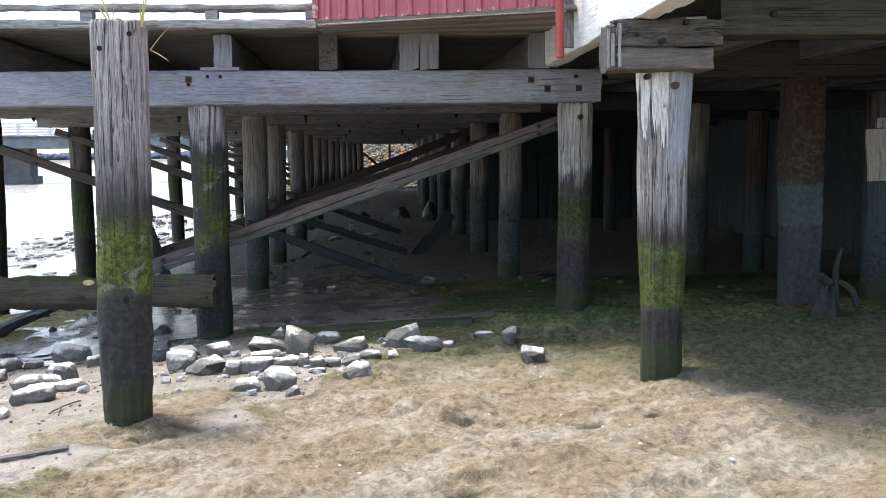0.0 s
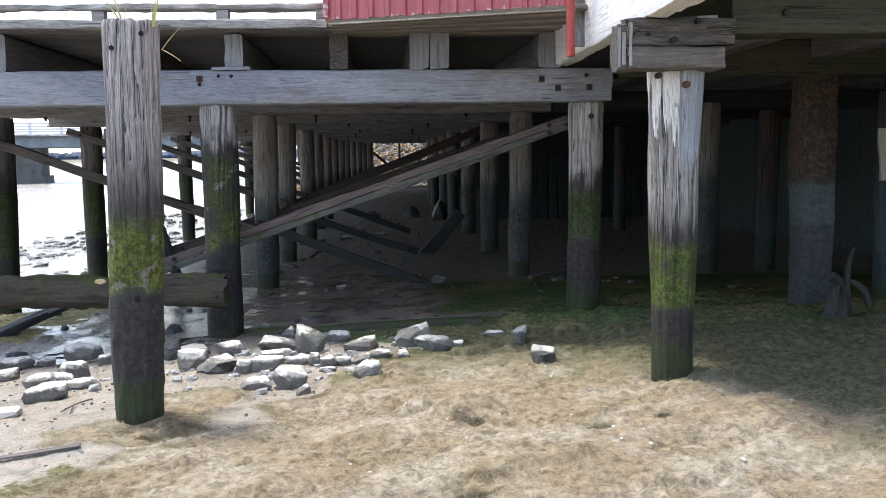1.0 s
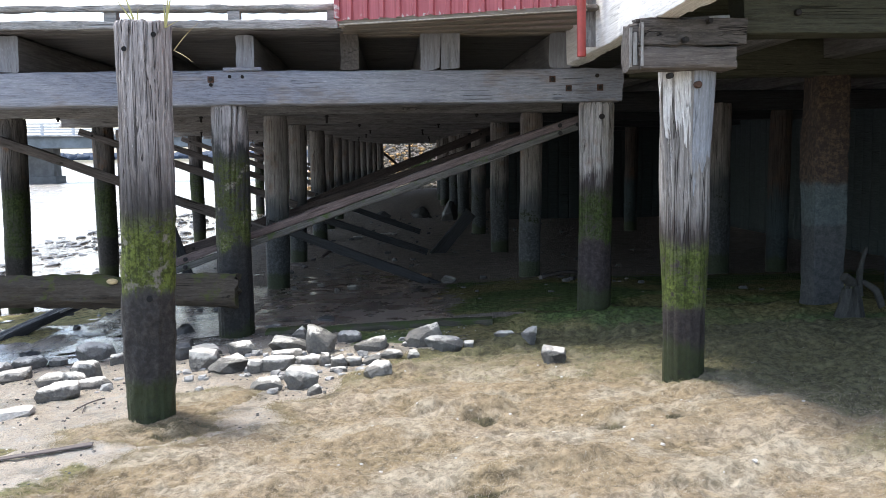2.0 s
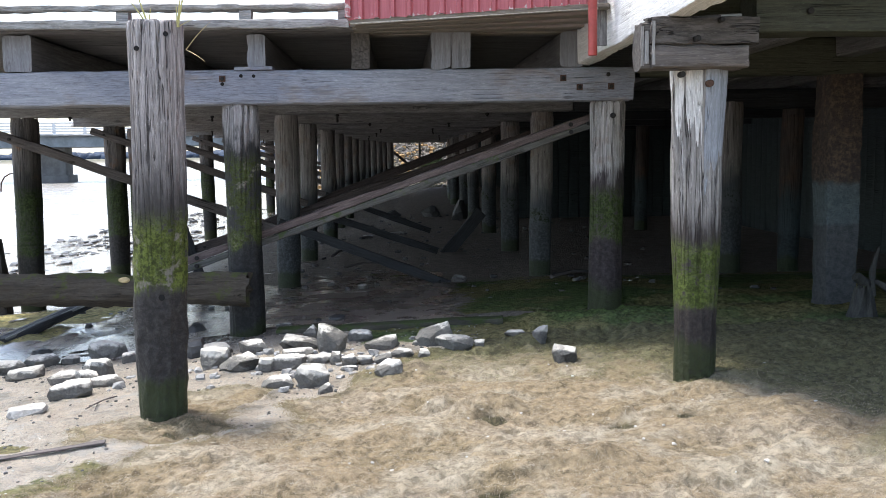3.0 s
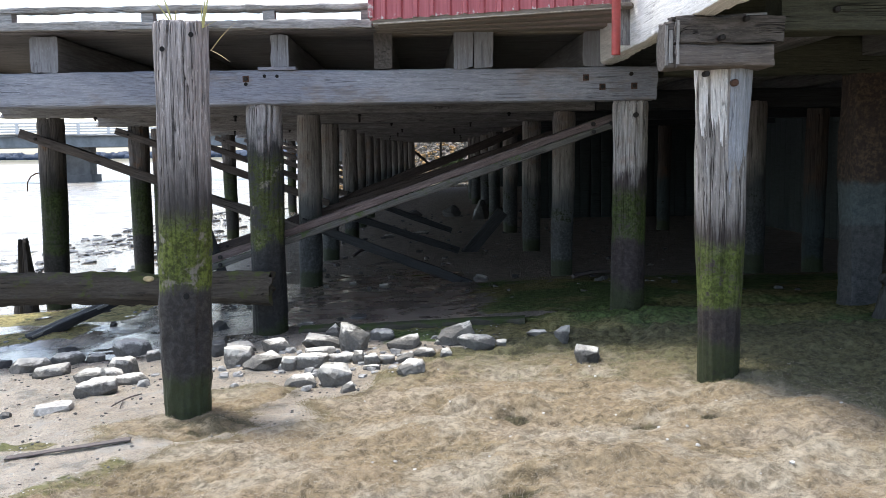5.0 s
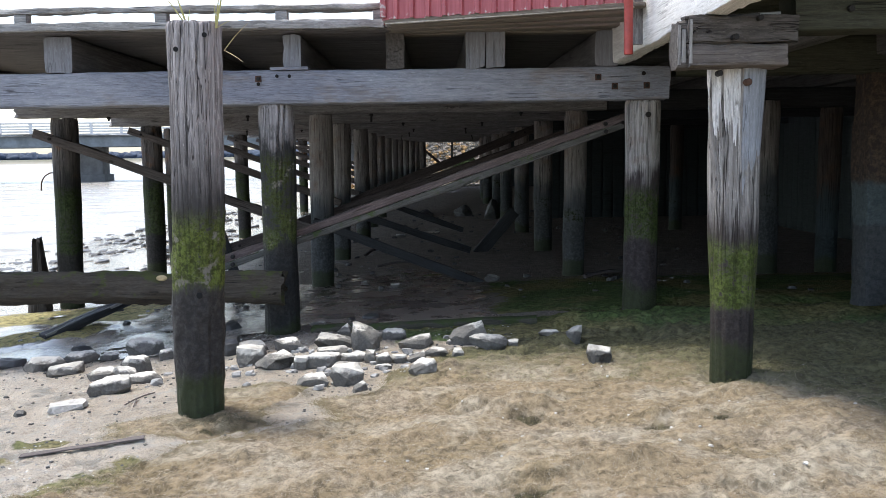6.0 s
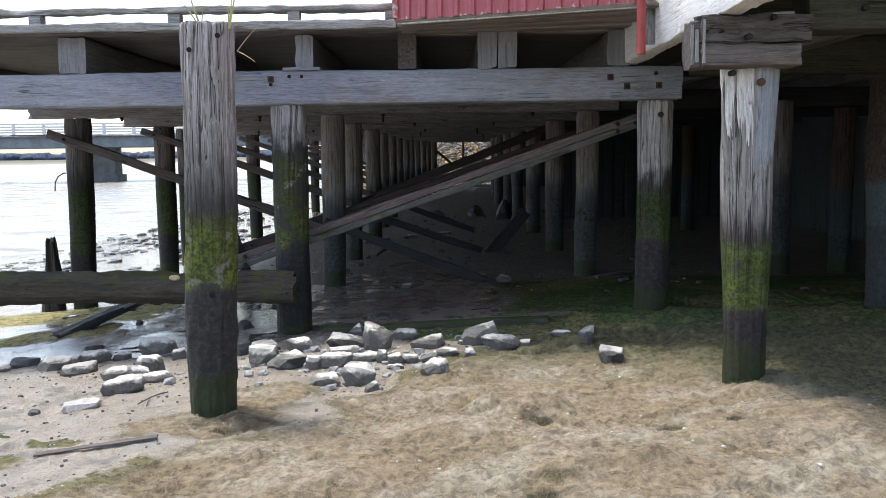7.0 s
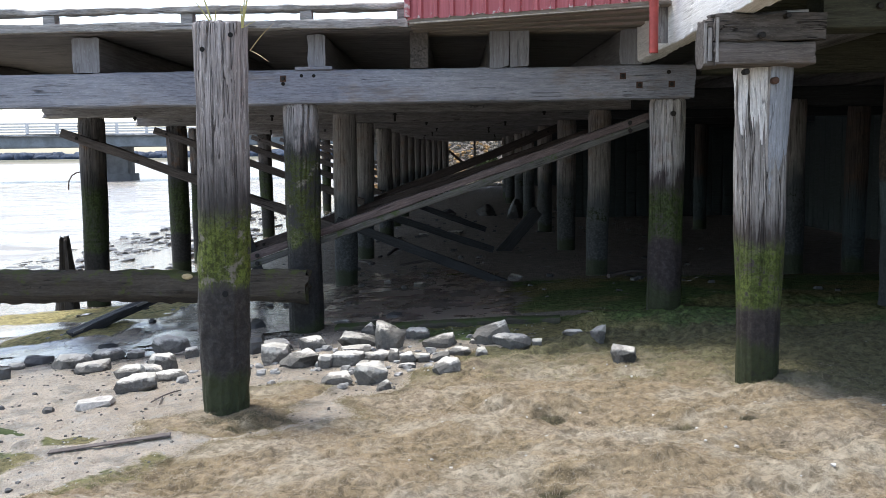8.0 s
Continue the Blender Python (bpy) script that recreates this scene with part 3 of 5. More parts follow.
def shell_mesh(z0, z1, r0, r1, a0, a1, thick, seed, material, rows=40, cols=18, ragged=0.12):
    """A slab of outer wood that clings to a pile, over angles a0 to a1 (degrees), its foot torn into teeth."""
    rnd = random.Random(seed)
    off = Vector((rnd.random() * 60, rnd.random() * 60, 0))
    verts, faces = [], []
    n = cols + 1
    for layer in (0, 1):
        for j in range(rows + 1):
            t = j / rows
            for i in range(n):
                u = i / cols
                a = radians(a0 + (a1 - a0) * u)
                foot = ragged * (0.5 + 1.1 * noise.noise(Vector((u * 7, 0, 0)) + off)) * (1 - t) ** 3
                z = z0 + (z1 - z0) * t + foot
                a += 0.05 * noise.noise(Vector((3, z * 6, 0)) + off) * (1 if i in (0, cols) else 0.4)
                r = r0 + (r1 - r0) * t + 0.008 * noise.noise(Vector((u * 5, z * 2.2, 1)) + off) + 0.005 * noise.noise(Vector((u * 16, z * 7, 2)) + off)
                r -= layer * thick if 0 < i < cols else layer * thick * 1.2
                verts.append((r * math.cos(a), r * math.sin(a), z))
    size = n * (rows + 1)
    for j in range(rows):
        for i in range(cols):
            a = j * n + i
            faces += [(a, a + 1, a + n + 1, a + n), (size + a + n, size + a + n + 1, size + a + 1, size + a)]
        a, b = j * n, j * n + cols
        faces += [(a + n, size + a + n, size + a, a), (b, size + b, size + b + n, b + n)]
    for i in range(cols):
        a, b = i, rows * n + i
        faces += [(a, size + a, size + a + 1, a + 1), (b + 1, size + b + 1, size + b, b)]
    me = mesh_of("slab", verts, faces, material, True)
    me.set_sharp_from_angle(angle=radians(40))
    return me


def pile(x, y, z0, z1, r0, r1, material, label, seed, group="wharf posts", **rest):
    return thing("timber_post", pile_mesh(-0.35, z1 - z0, r0, r1, seed, material, **rest), label, "post", group, m=pose(x, y, z0))


def lattice(x, y, seed=0):
    """Smooth value noise of arrays, -1 to 1."""
    xi, yi = np.floor(x), np.floor(y)
    fx, fy = x - xi, y - yi
    fx, fy = fx * fx * (3 - 2 * fx), fy * fy * (3 - 2 * fy)

    def corner(i, j):
        v = np.sin(i * 127.1 + j * 311.7 + seed * 74.7) * 43758.5453
        return (v - np.floor(v)) * 2 - 1
    return (corner(xi, yi) * (1 - fx) + corner(xi + 1, yi) * fx) * (1 - fy) + (corner(xi, yi + 1) * (1 - fx) + corner(xi + 1, yi + 1) * fx) * fy


def smooth(lo, hi, v):
    t = np.clip((v - lo) / (hi - lo), 0, 1)
    return t * t * (3 - 2 * t)


def flat_height(x, y):
    """The tidal flat's broad shape: falling inland under the wharf and to the river, with a bank at the wharf's end and one over the river."""
    left = np.interp(y, [4, 6, 9, 13.2, 17.3, 21.4, 46], [-0.05, -0.10, -0.16, -0.28, -0.36, -0.38, -0.5])
    right = np.interp(y, [4, 6, 9, 13.2, 17.3, 46], [0.05, 0.02, 0.05, -0.17, -0.23, -0.3])
    z = left + (right - left) * np.clip((x + 1.6) / 3.6, 0, 1)
    z = z - 0.07 * np.maximum(0, -1.7 - x) * smooth(900, 200, np.abs(x))
    z = np.maximum(z, -3.0)
    z = z + smooth(54, 62, y) * smooth(-7, -3, x) * 4.5 * smooth(400, 200, y)
    shore = smooth(415, 432, y - 0.05 * x) * smooth(-2500, -1800, -y)
    return z + shore * (np.maximum(0, -z) + 0.2 + 0.6 * smooth(432, 480, y))


def mat_edge(y):
    return np.interp(y, [1.5, 4.5, 5.1, 5.45, 5.85, 6.3, 6.5, 7.1, 7.65, 8.0, 8.6], [-4.2, -2.03, -1.62, -1.22, -0.72, -0.72, -0.54, -0.27, 0.05, 0.6, 1.2])


def dry_mat(x, y):
    wobble = 0.16 * lattice(x * 2.1, y * 2.1, 3) + 0.10 * lattice(x * 6, y * 6, 5)
    a = smooth(-0.20, 0.20, x - mat_edge(y) + wobble) * smooth(9.6, 8.8, y + wobble * 1.5 - 0.5 * np.clip(x - 0.8, 0, 2.2))
    ring = np.hypot((x + 1.66) / 0.52, (y - 5.76) / 0.34)
    b = smooth(1.25, 0.7, ring + wobble * 1.4)
    tongue = np.hypot((x + 1.34) / 0.33, (y - 6.45) / 0.42)
    return np.maximum(a, np.maximum(b, smooth(1.25, 0.75, tongue + wobble)))


def hollow(x, y):
    """0 in the dents of the matted weed, 1 on its ridges."""
    u, v = x + 0.35 * y, y - 0.25 * x
    rough = smooth(-0.5, 0.6, lattice(x * 1.3, y * 1.7, 24))
    a = lattice(u * 1.15, v * 1.9, 9) * 0.55 + lattice(u * 2.7 + 0.6 * lattice(u * 2, v * 2, 20), v * 4.3, 15) * 0.42
    a = a + rough * (lattice(u * 6.1 + 0.5 * lattice(u * 5, v * 5, 25), v * 9.4, 16) * 0.24 + lattice(u * 13.3, v * 19, 26) * 0.13)
    pit = smooth(0.42, 0.78, lattice(x * 2.9, y * 4.1, 17)) * smooth(-0.1, 0.5, lattice(x * 9, y * 13, 18))
    return np.clip(0.5 + 0.55 * a - 0.45 * pit, 0, 1)


# Tufts and pits of the matted weed: place, half widths, height.
MOUNDS = ((-1.31, 5.72, 0.20, 0.12, 0.06), (-1.56, 5.62, 0.24, 0.11, 0.012), (-1.28, 5.60, 0.05, 0.035, -0.06), (-1.46, 5.57, 0.07, 0.03, -0.05), (-2.72, 5.52, 0.20, 0.06, 0.035), (-3.05, 5.42, 0.18, 0.06, 0.035), (-2.95, 5.15, 0.2, 0.07, 0.03), (0.50, 5.78, 0.30, 0.16, 0.07), (0.52, 5.60, 0.16, 0.09, -0.07), (1.25, 5.38, 0.16, 0.12, 0.08), (1.26, 5.22, 0.12, 0.08, -0.06), (1.52, 5.36, 0.24, 0.14, 0.06), (1.66, 5.24, 0.10, 0.06, -0.06),
          (0.62, 4.48, 0.60, 0.12, 0.06), (0.40, 4.28, 0.20, 0.06, -0.05), (0.95, 7.80, 0.34, 0.20, 0.10), (0.20, 5.93, 0.2, 0.1, 0.05), (0.72, 7.55, 0.26, 0.16, 0.06), (1.02, 7.40, 0.22, 0.14, 0.07), (0.55, 7.30, 0.3, 0.14, 0.04), (0.15, 7.0, 0.3, 0.15, 0.04), (1.75, 6.9, 0.3, 0.2, 0.05), (1.6, 4.3, 0.4, 0.2, 0.05), (1.95, 5.9, 0.3, 0.18, 0.05))


def ground_height(x, y):
    x, y = np.asarray(x, float), np.asarray(y, float)
    near = smooth(30, 12, np.hypot(x, y - 6))
    z = flat_height(x, y)
    m = dry_mat(x, y)
    z = z + near * (0.018 * lattice(x * 0.9, y * 0.9, 1) + 0.010 * lattice(x * 2.7, y * 2.7, 2))
    z = z + near * m * (0.008 + 0.030 * lattice(x * 1.7, y * 2.4, 8) + 0.12 * (hollow(x, y) - 0.5) + 0.016 * (0.5 - np.abs(lattice(x * 7 + 0.6 * lattice(x * 5, y * 5, 80), y * 12, 81))) + 0.016 * (0.5 - np.abs(lattice(x * 13, y * 20, 11))) + 0.012 * lattice(x * 26, y * 28, 14))
    z = z + near * (1 - m) * smooth(10.5, 9.2, y) * smooth(-6, -4, x) * (0.010 * lattice(x * 5.3, y * 6.1, 33) * lattice(x * 2.2, y * 2.4, 34) + 0.008 * lattice(x * 9, y * 9, 12) + 0.004 * lattice(x * 34, y * 38, 35) + 0.006 * lattice(x * 21, y * 24, 31))
    for cx, cy, rx, ry, h in MOUNDS:
        z = z + h * smooth(1.0, 0.15, np.hypot((x - cx) / rx, (y - cy) / ry) + 0.22 * lattice(x * 9, y * 9, 40))
    mound = smooth(1.3, 0.3, np.hypot((x + 4.1) / 1.0, (y - 10.2) / 0.75))
    z = z + mound * (0.10 + 0.03 * lattice(x * 7, y * 7, 30))
    clump = smooth(0.40, 0.20, np.hypot(x + 1.42, (y - 5.66) * 1.3))
    return z + clump * (0.0 + 0.025 * lattice(x * 12, y * 12, 13))


def on_ground(x, y):
    return float(ground_height(x, y))


# ---- ground, water, far shore ----
def spaced(lo, hi, step, far, grow=1.16):
    """Even steps from lo to hi, growing ones beyond, out to far."""
    mid = list(np.arange(lo, hi + step / 2, step))
    up, d = [mid[-1]], step
    while up[-1] < far:
        d *= grow
        up.append(up[-1] + d)
    down, d = [mid[0]], step
    while down[-1] > -far:
        d *= grow
        down.append(down[-1] - d)
    return np.array(down[:0:-1] + mid + up[1:])


def make_ground_sheet():
    xs, ys = spaced(-3.4, 3.9, 0.018, 3000, 1.1), spaced(3.3, 8.8, 0.018, 3000, 1.08)
    ys = np.unique(np.concatenate([ys, np.arange(50, 64, 0.5)]))
    X, Y = np.meshgrid(xs, ys)
    Z = ground_height(X, Y)
    nx, ny = len(xs), len(ys)
    i = np.arange(nx * ny).reshape(ny, nx)
    quads = np.stack([i[:-1, :-1], i[:-1, 1:], i[1:, 1:], i[1:, :-1]], -1).reshape(-1, 4)
    me = bpy.data.meshes.new("ground")
    me.from_pydata(np.stack([X, Y, Z], -1).reshape(-1, 3).tolist(), [], quads.tolist())
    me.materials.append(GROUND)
    me.polygons.foreach_set("use_smooth", [True] * len(me.polygons))
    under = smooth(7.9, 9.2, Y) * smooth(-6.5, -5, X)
    far = np.maximum(smooth(66, 76, Y) * smooth(-8, -6, X), smooth(400, 430, Y))
    green = 0.78 * smooth(8.9, 9.5, Y) * smooth(15, 12, Y) * smooth(0.3, 0.9, X + 0.15 * lattice(X * 2, Y * 2, 60))
    green = np.maximum(green, 0.85 * smooth(7.8, 8.3, Y) * smooth(9.4, 8.9, Y) * smooth(-0.8, -0.2, X))
    green = np.maximum(green, 0.95 * smooth(0.5, 0.22, np.abs(Y - 10.0)) * smooth(-3.5, -3.8, X) * smooth(-5.4, -4.9, X))
    green = np.maximum(green, 0.95 * smooth(10.9, 11.3, Y + 0.3 * (X + 4)) * smooth(13.6, 12.6, Y) * smooth(-3.3, -3.9, X))
    green = np.maximum(green, 0.72 * smooth(0.34, 0.0, np.abs(X - mat_edge(Y) + 0.12)) * smooth(5.6, 4.9, Y))
    green = np.maximum(green, 0.9 * smooth(0.72, 0.2, np.hypot(X + 2.9, (Y - 5.15) * 1.6)))
    green = np.maximum(green, np.maximum(0.85 * smooth(0.34, 0.08, np.hypot(X + 2.45, (Y - 5.50) * 2.0)), 0.8 * smooth(0.45, 0.1, np.hypot(X + 3.15, (Y - 5.65) * 2.5))))
    green = np.maximum(green, 0.50 * smooth(0.35, 0.1, np.hypot(X + 2.5, (Y - 7.0) * 1.5)))
    green = np.maximum(green, 0.66 * smooth(1.0, 0.4, np.hypot((X + 0.4) / 1.2, (Y - 14.2) / 0.8)))
    green = np.maximum(green, 0.66 * smooth(1.0, 0.4, np.hypot((X - 1.0) / 1.2, (Y - 11.8) / 0.8)))
    green = np.maximum(green, 0.35 * smooth(0.42, 0.2, np.hypot(X + 1.40, (Y - 5.62) * 1.5)))
    pud = 0.55 * smooth(8.2, 8.9, Y) * smooth(16, 13, Y) * smooth(1.6, 0.4, X) * smooth(-1.2, -0.2, X) + 0.62 * smooth(-1.0, -1.9, X) * smooth(7.9, 8.7, Y) * smooth(-0.5, 0.5, 14 - Y) + 0.72 * smooth(-4.2, -5.2, X) * smooth(9, 11, Y)
    pits = sum(smooth(1.1, 0.3, np.hypot((X - cx) / rx, (Y - cy) / ry)) for cx, cy, rx, ry, h in MOUNDS if h < 0)
    values = {
        "gold_lit": smooth(-2.6, -3.1, X) * smooth(8.6, 9.0, Y),
        "pit": np.clip(pits, 0, 1),
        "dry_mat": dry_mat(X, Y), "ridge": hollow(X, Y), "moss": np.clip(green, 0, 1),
        # Rises towards the shed, whose painted shade is part of this mask.
        "olive": np.clip(0.16 * smooth(0.6, 0.1, X - mat_edge(Y)) * smooth(7.8, 7.0, Y) + 0.75 * smooth(0.6, 0.15, np.hypot(X - 2.95, (Y - 5.35) * 1.3)) + 0.6 * smooth(0.7, 0.1, np.hypot(X - 2.7, (Y - 4.55) * 1.4)) + smooth(5.8, 8.4, Y + 0.62 * np.clip(X - 0.9, 0, 2.2)) + 0.25 * smooth(4.9, 5.8, X * 1.2 + 0.45 * Y), 0, 1.2),
        "puddle": np.clip(pud, 0, 1), "field": far,
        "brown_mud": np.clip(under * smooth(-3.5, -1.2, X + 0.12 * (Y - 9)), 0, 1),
    }
    for name, value in values.items():
        me.attributes.new(name, "FLOAT", "POINT").data.foreach_set("value", value.reshape(-1).astype(np.float32))
    return thing("ground", me, "tidal flat of wet grey mud and dried sea grass", "ground", kind="structure")


make_ground_sheet()
thing("water", mesh_of("water", [(-3000, -200, -1.1), (-6.5, -200, -1.1), (-6.5, 60, -1.1), (-6.5, 3000, -1.1), (-3000, 3000, -1.1)], [(0, 1, 2, 3, 4)], WATER),
      "pale glaring river water at low tide", "water", kind="structure")


def make_puddles():
    """Shallow standing water in the low spots of the mud; the mud's lumps stand out of it."""
    xs, ys = np.arange(-5.6, 1.6, 0.04), np.arange(8.45, 16.0, 0.04)
    X, Y = np.meshgrid(xs, ys)
    Z = flat_height(X, Y) + 0.018 * lattice(X * 0.9, Y * 0.9, 1) + 0.010 * lattice(X * 2.7, Y * 2.7, 2)
    rough = 0.7 * lattice(X * 2.2, Y * 3.4, 50) + 0.35 * lattice(X * 6.5, Y * 9, 51)
    right = smooth(-3.5, -3.2, X - 0.3 * (Y - 9.5)) * smooth(-1.5, -1.8, X)
    left = np.maximum(smooth(-3.5, -3.9, X) * smooth(9.75, 9.4, Y), smooth(-3.3, -3.6, X) * smooth(10.35, 10.5, Y) * smooth(11.1, 10.85, Y))
    strip = smooth(9.25, 9.1, Y) * smooth(8.6, 8.75, Y) * smooth(-2.4, -2.9, X)
    bright = (np.maximum(np.maximum(right, left), strip) * smooth(11.4, 10.8, Y) + rough > 0.5) & (X < -1.62)
    pool = smooth(-2.2, -1.7, X) * smooth(0.75, 0.35, X - 0.02 * (Y - 9)) * smooth(9.12, 9.3, Y + 0.13 * (X + 0.5)) * smooth(15.8, 13.5, Y)
    brown = (1.25 * pool + 0.75 * rough + 0.3 * lattice(X * 14, Y * 14, 52) > 0.62) & (X >= -1.62)
    made = []
    for keep, material, lift, label in ((bright, FILM, 0.015, "shallow shining puddles on the wet mud"), (brown, SILT_WATER, 0.009, "still brown water standing on the mud under the wharf")):
        i = np.arange(X.size).reshape(X.shape)
        ok = keep[:-1, :-1] & keep[1:, :-1] & keep[:-1, 1:] & keep[1:, 1:]
        quads = np.stack([i[:-1, :-1], i[:-1, 1:], i[1:, 1:], i[1:, :-1]], -1)[ok]
        used = np.unique(quads)
        index = np.zeros(X.size, int)
        index[used] = np.arange(len(used))
        verts = np.stack([X, Y, Z + lift], -1).reshape(-1, 3)[used]
        made.append(thing("puddles", mesh_of("puddles", verts.tolist(), index[quads].tolist(), material, True), label, "puddle", kind="stuff"))
    return made


make_puddles()


# ---- the wharf: front bent ----
PILE_TEXT = "round weathered wharf post in the mud with green algae belt"


BOLT_HEAD = cylinder(0.022, 0.03, DARK_IRON)


def bolt(parent, p, r=0.022, deep=0.03, material=IRON, label="rusty bolt head"):
    """A bolt head on a thing's front, at a world place."""
    m = parent.matrix_basis.inverted() @ Matrix.Translation(p)
    return part("bolt", cylinder(r, deep, material), parent, label, m)


def hole(parent, p, r=0.02):
    m = parent.matrix_basis.inverted() @ Matrix.Translation(p)
    # A thin black disc: the hole's inner shade is only its colour.
    return part("bolt_hole", cylinder(r, 0.004, HOLE, 14, 0.05), parent, "black disc painted as a shaded bolt hole", m)


front = beam("cap_beam", (-6.1, 9.15, 2.28), (2.286, 9.15, 2.278), 0.30, 0.325, GREY, "long silver-grey squared cap beam bolted across the front piles", "beam", seed=3, ragged=(0, 0.02), steps=90)
for px, pz, r in ((-1.52, 2.385, 0.017), (-1.40, 2.382, 0.017), (-1.70, 2.31, 0.018)):
    hole(front, (px, 8.992, pz), r)
for px, pz in ((-1.70, 2.36), (1.58, 2.335), (1.74, 2.245), (2.05, 2.25), (2.02, 2.365)):
    bolt(front, (px, 9.0, pz), 0.020, 0.022, DARK_IRON, "black bolt head")
WASHER = mesh_of("washer", [(x, y, z) for y in (0, -0.008) for x in (-0.03, 0.03) for z in (-0.03, 0.03)],
                 [(4, 6, 7, 5), (0, 1, 3, 2), (0, 4, 5, 1), (2, 3, 7, 6), (1, 5, 7, 3), (0, 2, 6, 4)], IRON)
for px, pz in ((-1.70, 2.36), (1.58, 2.335), (1.74, 2.245), (2.05, 2.25)):
    part("washer", WASHER, front, "square rusty washer", front.matrix_basis.inverted() @ Matrix.Translation((px, 9.0, pz)))

pl = pile(-1.60, 5.97, -0.03, 2.47, 0.152, 0.172, PILE_GREY, "free-standing cracked grey post with bright green algae belt", 11, lean=(0.065, 0), sides=160, rows=140, crack=0.04, splits=20, gape=0.045, wear=0.014, foot=0.19)
pr = pile(2.025, 6.28, 0.03, 2.19, 0.136, 0.176, PILE_PALE, "bleached split post under the corner cap with algae", 12, lean=(-0.005, 0), sides=128, rows=100, crack=0.06, splits=9, gape=0.085, wear=0.018)
pile(-1.575, 9.19, -0.17, 2.12, 0.172, 0.172, PILE_INNER, PILE_TEXT, 13, lean=(0.005, 0), sides=80, rows=60, crack=0.03, splits=10, gape=0.10)
p3 = pile(2.03, 9.19, 0.04, 2.12, 0.165, 0.175, PILE_SPLIT, "pale split post with a green algae belt", 14, lean=(0.035, 0), sides=80, rows=60, crack=0.035, splits=9, gape=0.10)
pile(-5.3, 9.2, -0.45, 2.12, 0.17, 0.175, PILE_INNER, PILE_TEXT, 15)
bolt(p3, (2.07, 9.03, 1.97), 0.026, 0.05, DARK_IRON, "black bolt head")
for px, pz in ((-1.615, 2.29), (-1.435, 2.375)):
    hole(pl, (px, 5.80, pz), 0.016)
hole(pl, (-1.535, 5.815, 0.745), 0.02)
part("outer_wood", shell_mesh(1.23, 2.14, 0.150, 0.196, 268, 350, 0.035, 41, BLUE_SLAB, ragged=0.16), pr, "blue-grey slab of outer wood with a torn foot")
part("outer_wood", shell_mesh(1.36, 2.15, 0.155, 0.196, 178, 222, 0.030, 42, PALE_SLAB, ragged=0.3), pr, "bleached white slab of outer wood")
part("outer_wood", shell_mesh(1.55, 2.13, 0.164, 0.190, 228, 262, 0.020, 43, PALE_SLAB, ragged=0.4), pr, "bleached white slab of outer wood")
bolt(pr, (1.845, 6.10, 2.12), 0.020, 0.06, DARK_IRON)
bolt(pr, (2.03, 6.08, 2.06), 0.024, 0.05)

# ---- bents behind: piles, caps, braces ----
LABEL = "dark damp wharf post under the deck"
BENTS = [13.30, 17.40, 21.50, 25.65, 29.80, 33.90, 38.0, 42.1, 46.2, 50.4]
INWARD = {38.0: 0.12, 42.1: 0.43, 46.2: 0.94, 50.4: 1.15}
OUTER, LEFT, RIGHT = -5.32, -1.70, 2.03
stock = [pile_mesh(-0.6, 2.75, 0.17 - 0.006 * k, 0.19 - 0.008 * k, 40 + k, (PILE_OUTER, PILE_BARE, PILE_BARE, PILE_BARE, PILE_RUST_SHADE)[k], 26, 30, 0.02) for k in range(5)]
for n, y in enumerate(BENTS):
    for row, x in enumerate((OUTER, LEFT, RIGHT, 5.7)):
        g = on_ground(x, y)
        jx = 0.05 * math.sin(n * 2.7 + row * 1.9) + (INWARD.get(y, 0) if row == 1 else 0) + ({42.1: 0.3, 46.2: 0.6, 50.4: 0.85}.get(y, 0) if row == 2 else 0)
        s = (2.19 - g) / 2.75
        m = pose(x + jx, y + 0.04 * math.cos(n + row), g, 0.7 * math.sin(n * 1.3 + row), 0.7 * math.cos(n * 2.1 + row), 57 * (n + row))
        thing("timber_post", stock[0 if row == 0 else 4 if row == 3 else 1 + (n + row) % 3], LABEL, "pile", "wharf posts", m=m @ Matrix.Diagonal((1, 1, s, 1)))
    x0 = -5.95 - 0.1 * (n % 2)
    beam("cap_beam", (x0, y, 2.34), (2.45, y, 2.34), 0.30, 0.29, CAP_WOOD, "dark cap beam across a row of piles", "beam", "cap beams", seed=60 + n, ragged=(0.16, 0), steps=90, wear=0.009)
    # Same cap beam carried on, black in place of the shed's shade.
    beam("cap_beam", (2.47, y, 2.34), (8.2, y, 2.34), 0.30, 0.28, WET_SHADED_BLACK, "cap beam under the shed, blackened in place of shade", "beam", "cap beams", seed=75 + n, steps=12)
pile(-5.45, 19.3, -0.62, 2.2, 0.13, 0.14, PILE_OUTER, "slim dark post beside the outer row", 71)
pile(-5.70, 13.15, -0.58, 0.47, 0.18, 0.06, STUB, "broken rotten black stub of a pile, its top splintered", 72, group="", broken=0.05, wear=0.04, sides=40)
for px, py in ((-1.03, 44.0), (-1.46, 40.0), (-0.58, 48.2)):
    pile(px, py, on_ground(px, py), 2.2, 0.17, 0.19, PILE_BARE, LABEL, int(py))

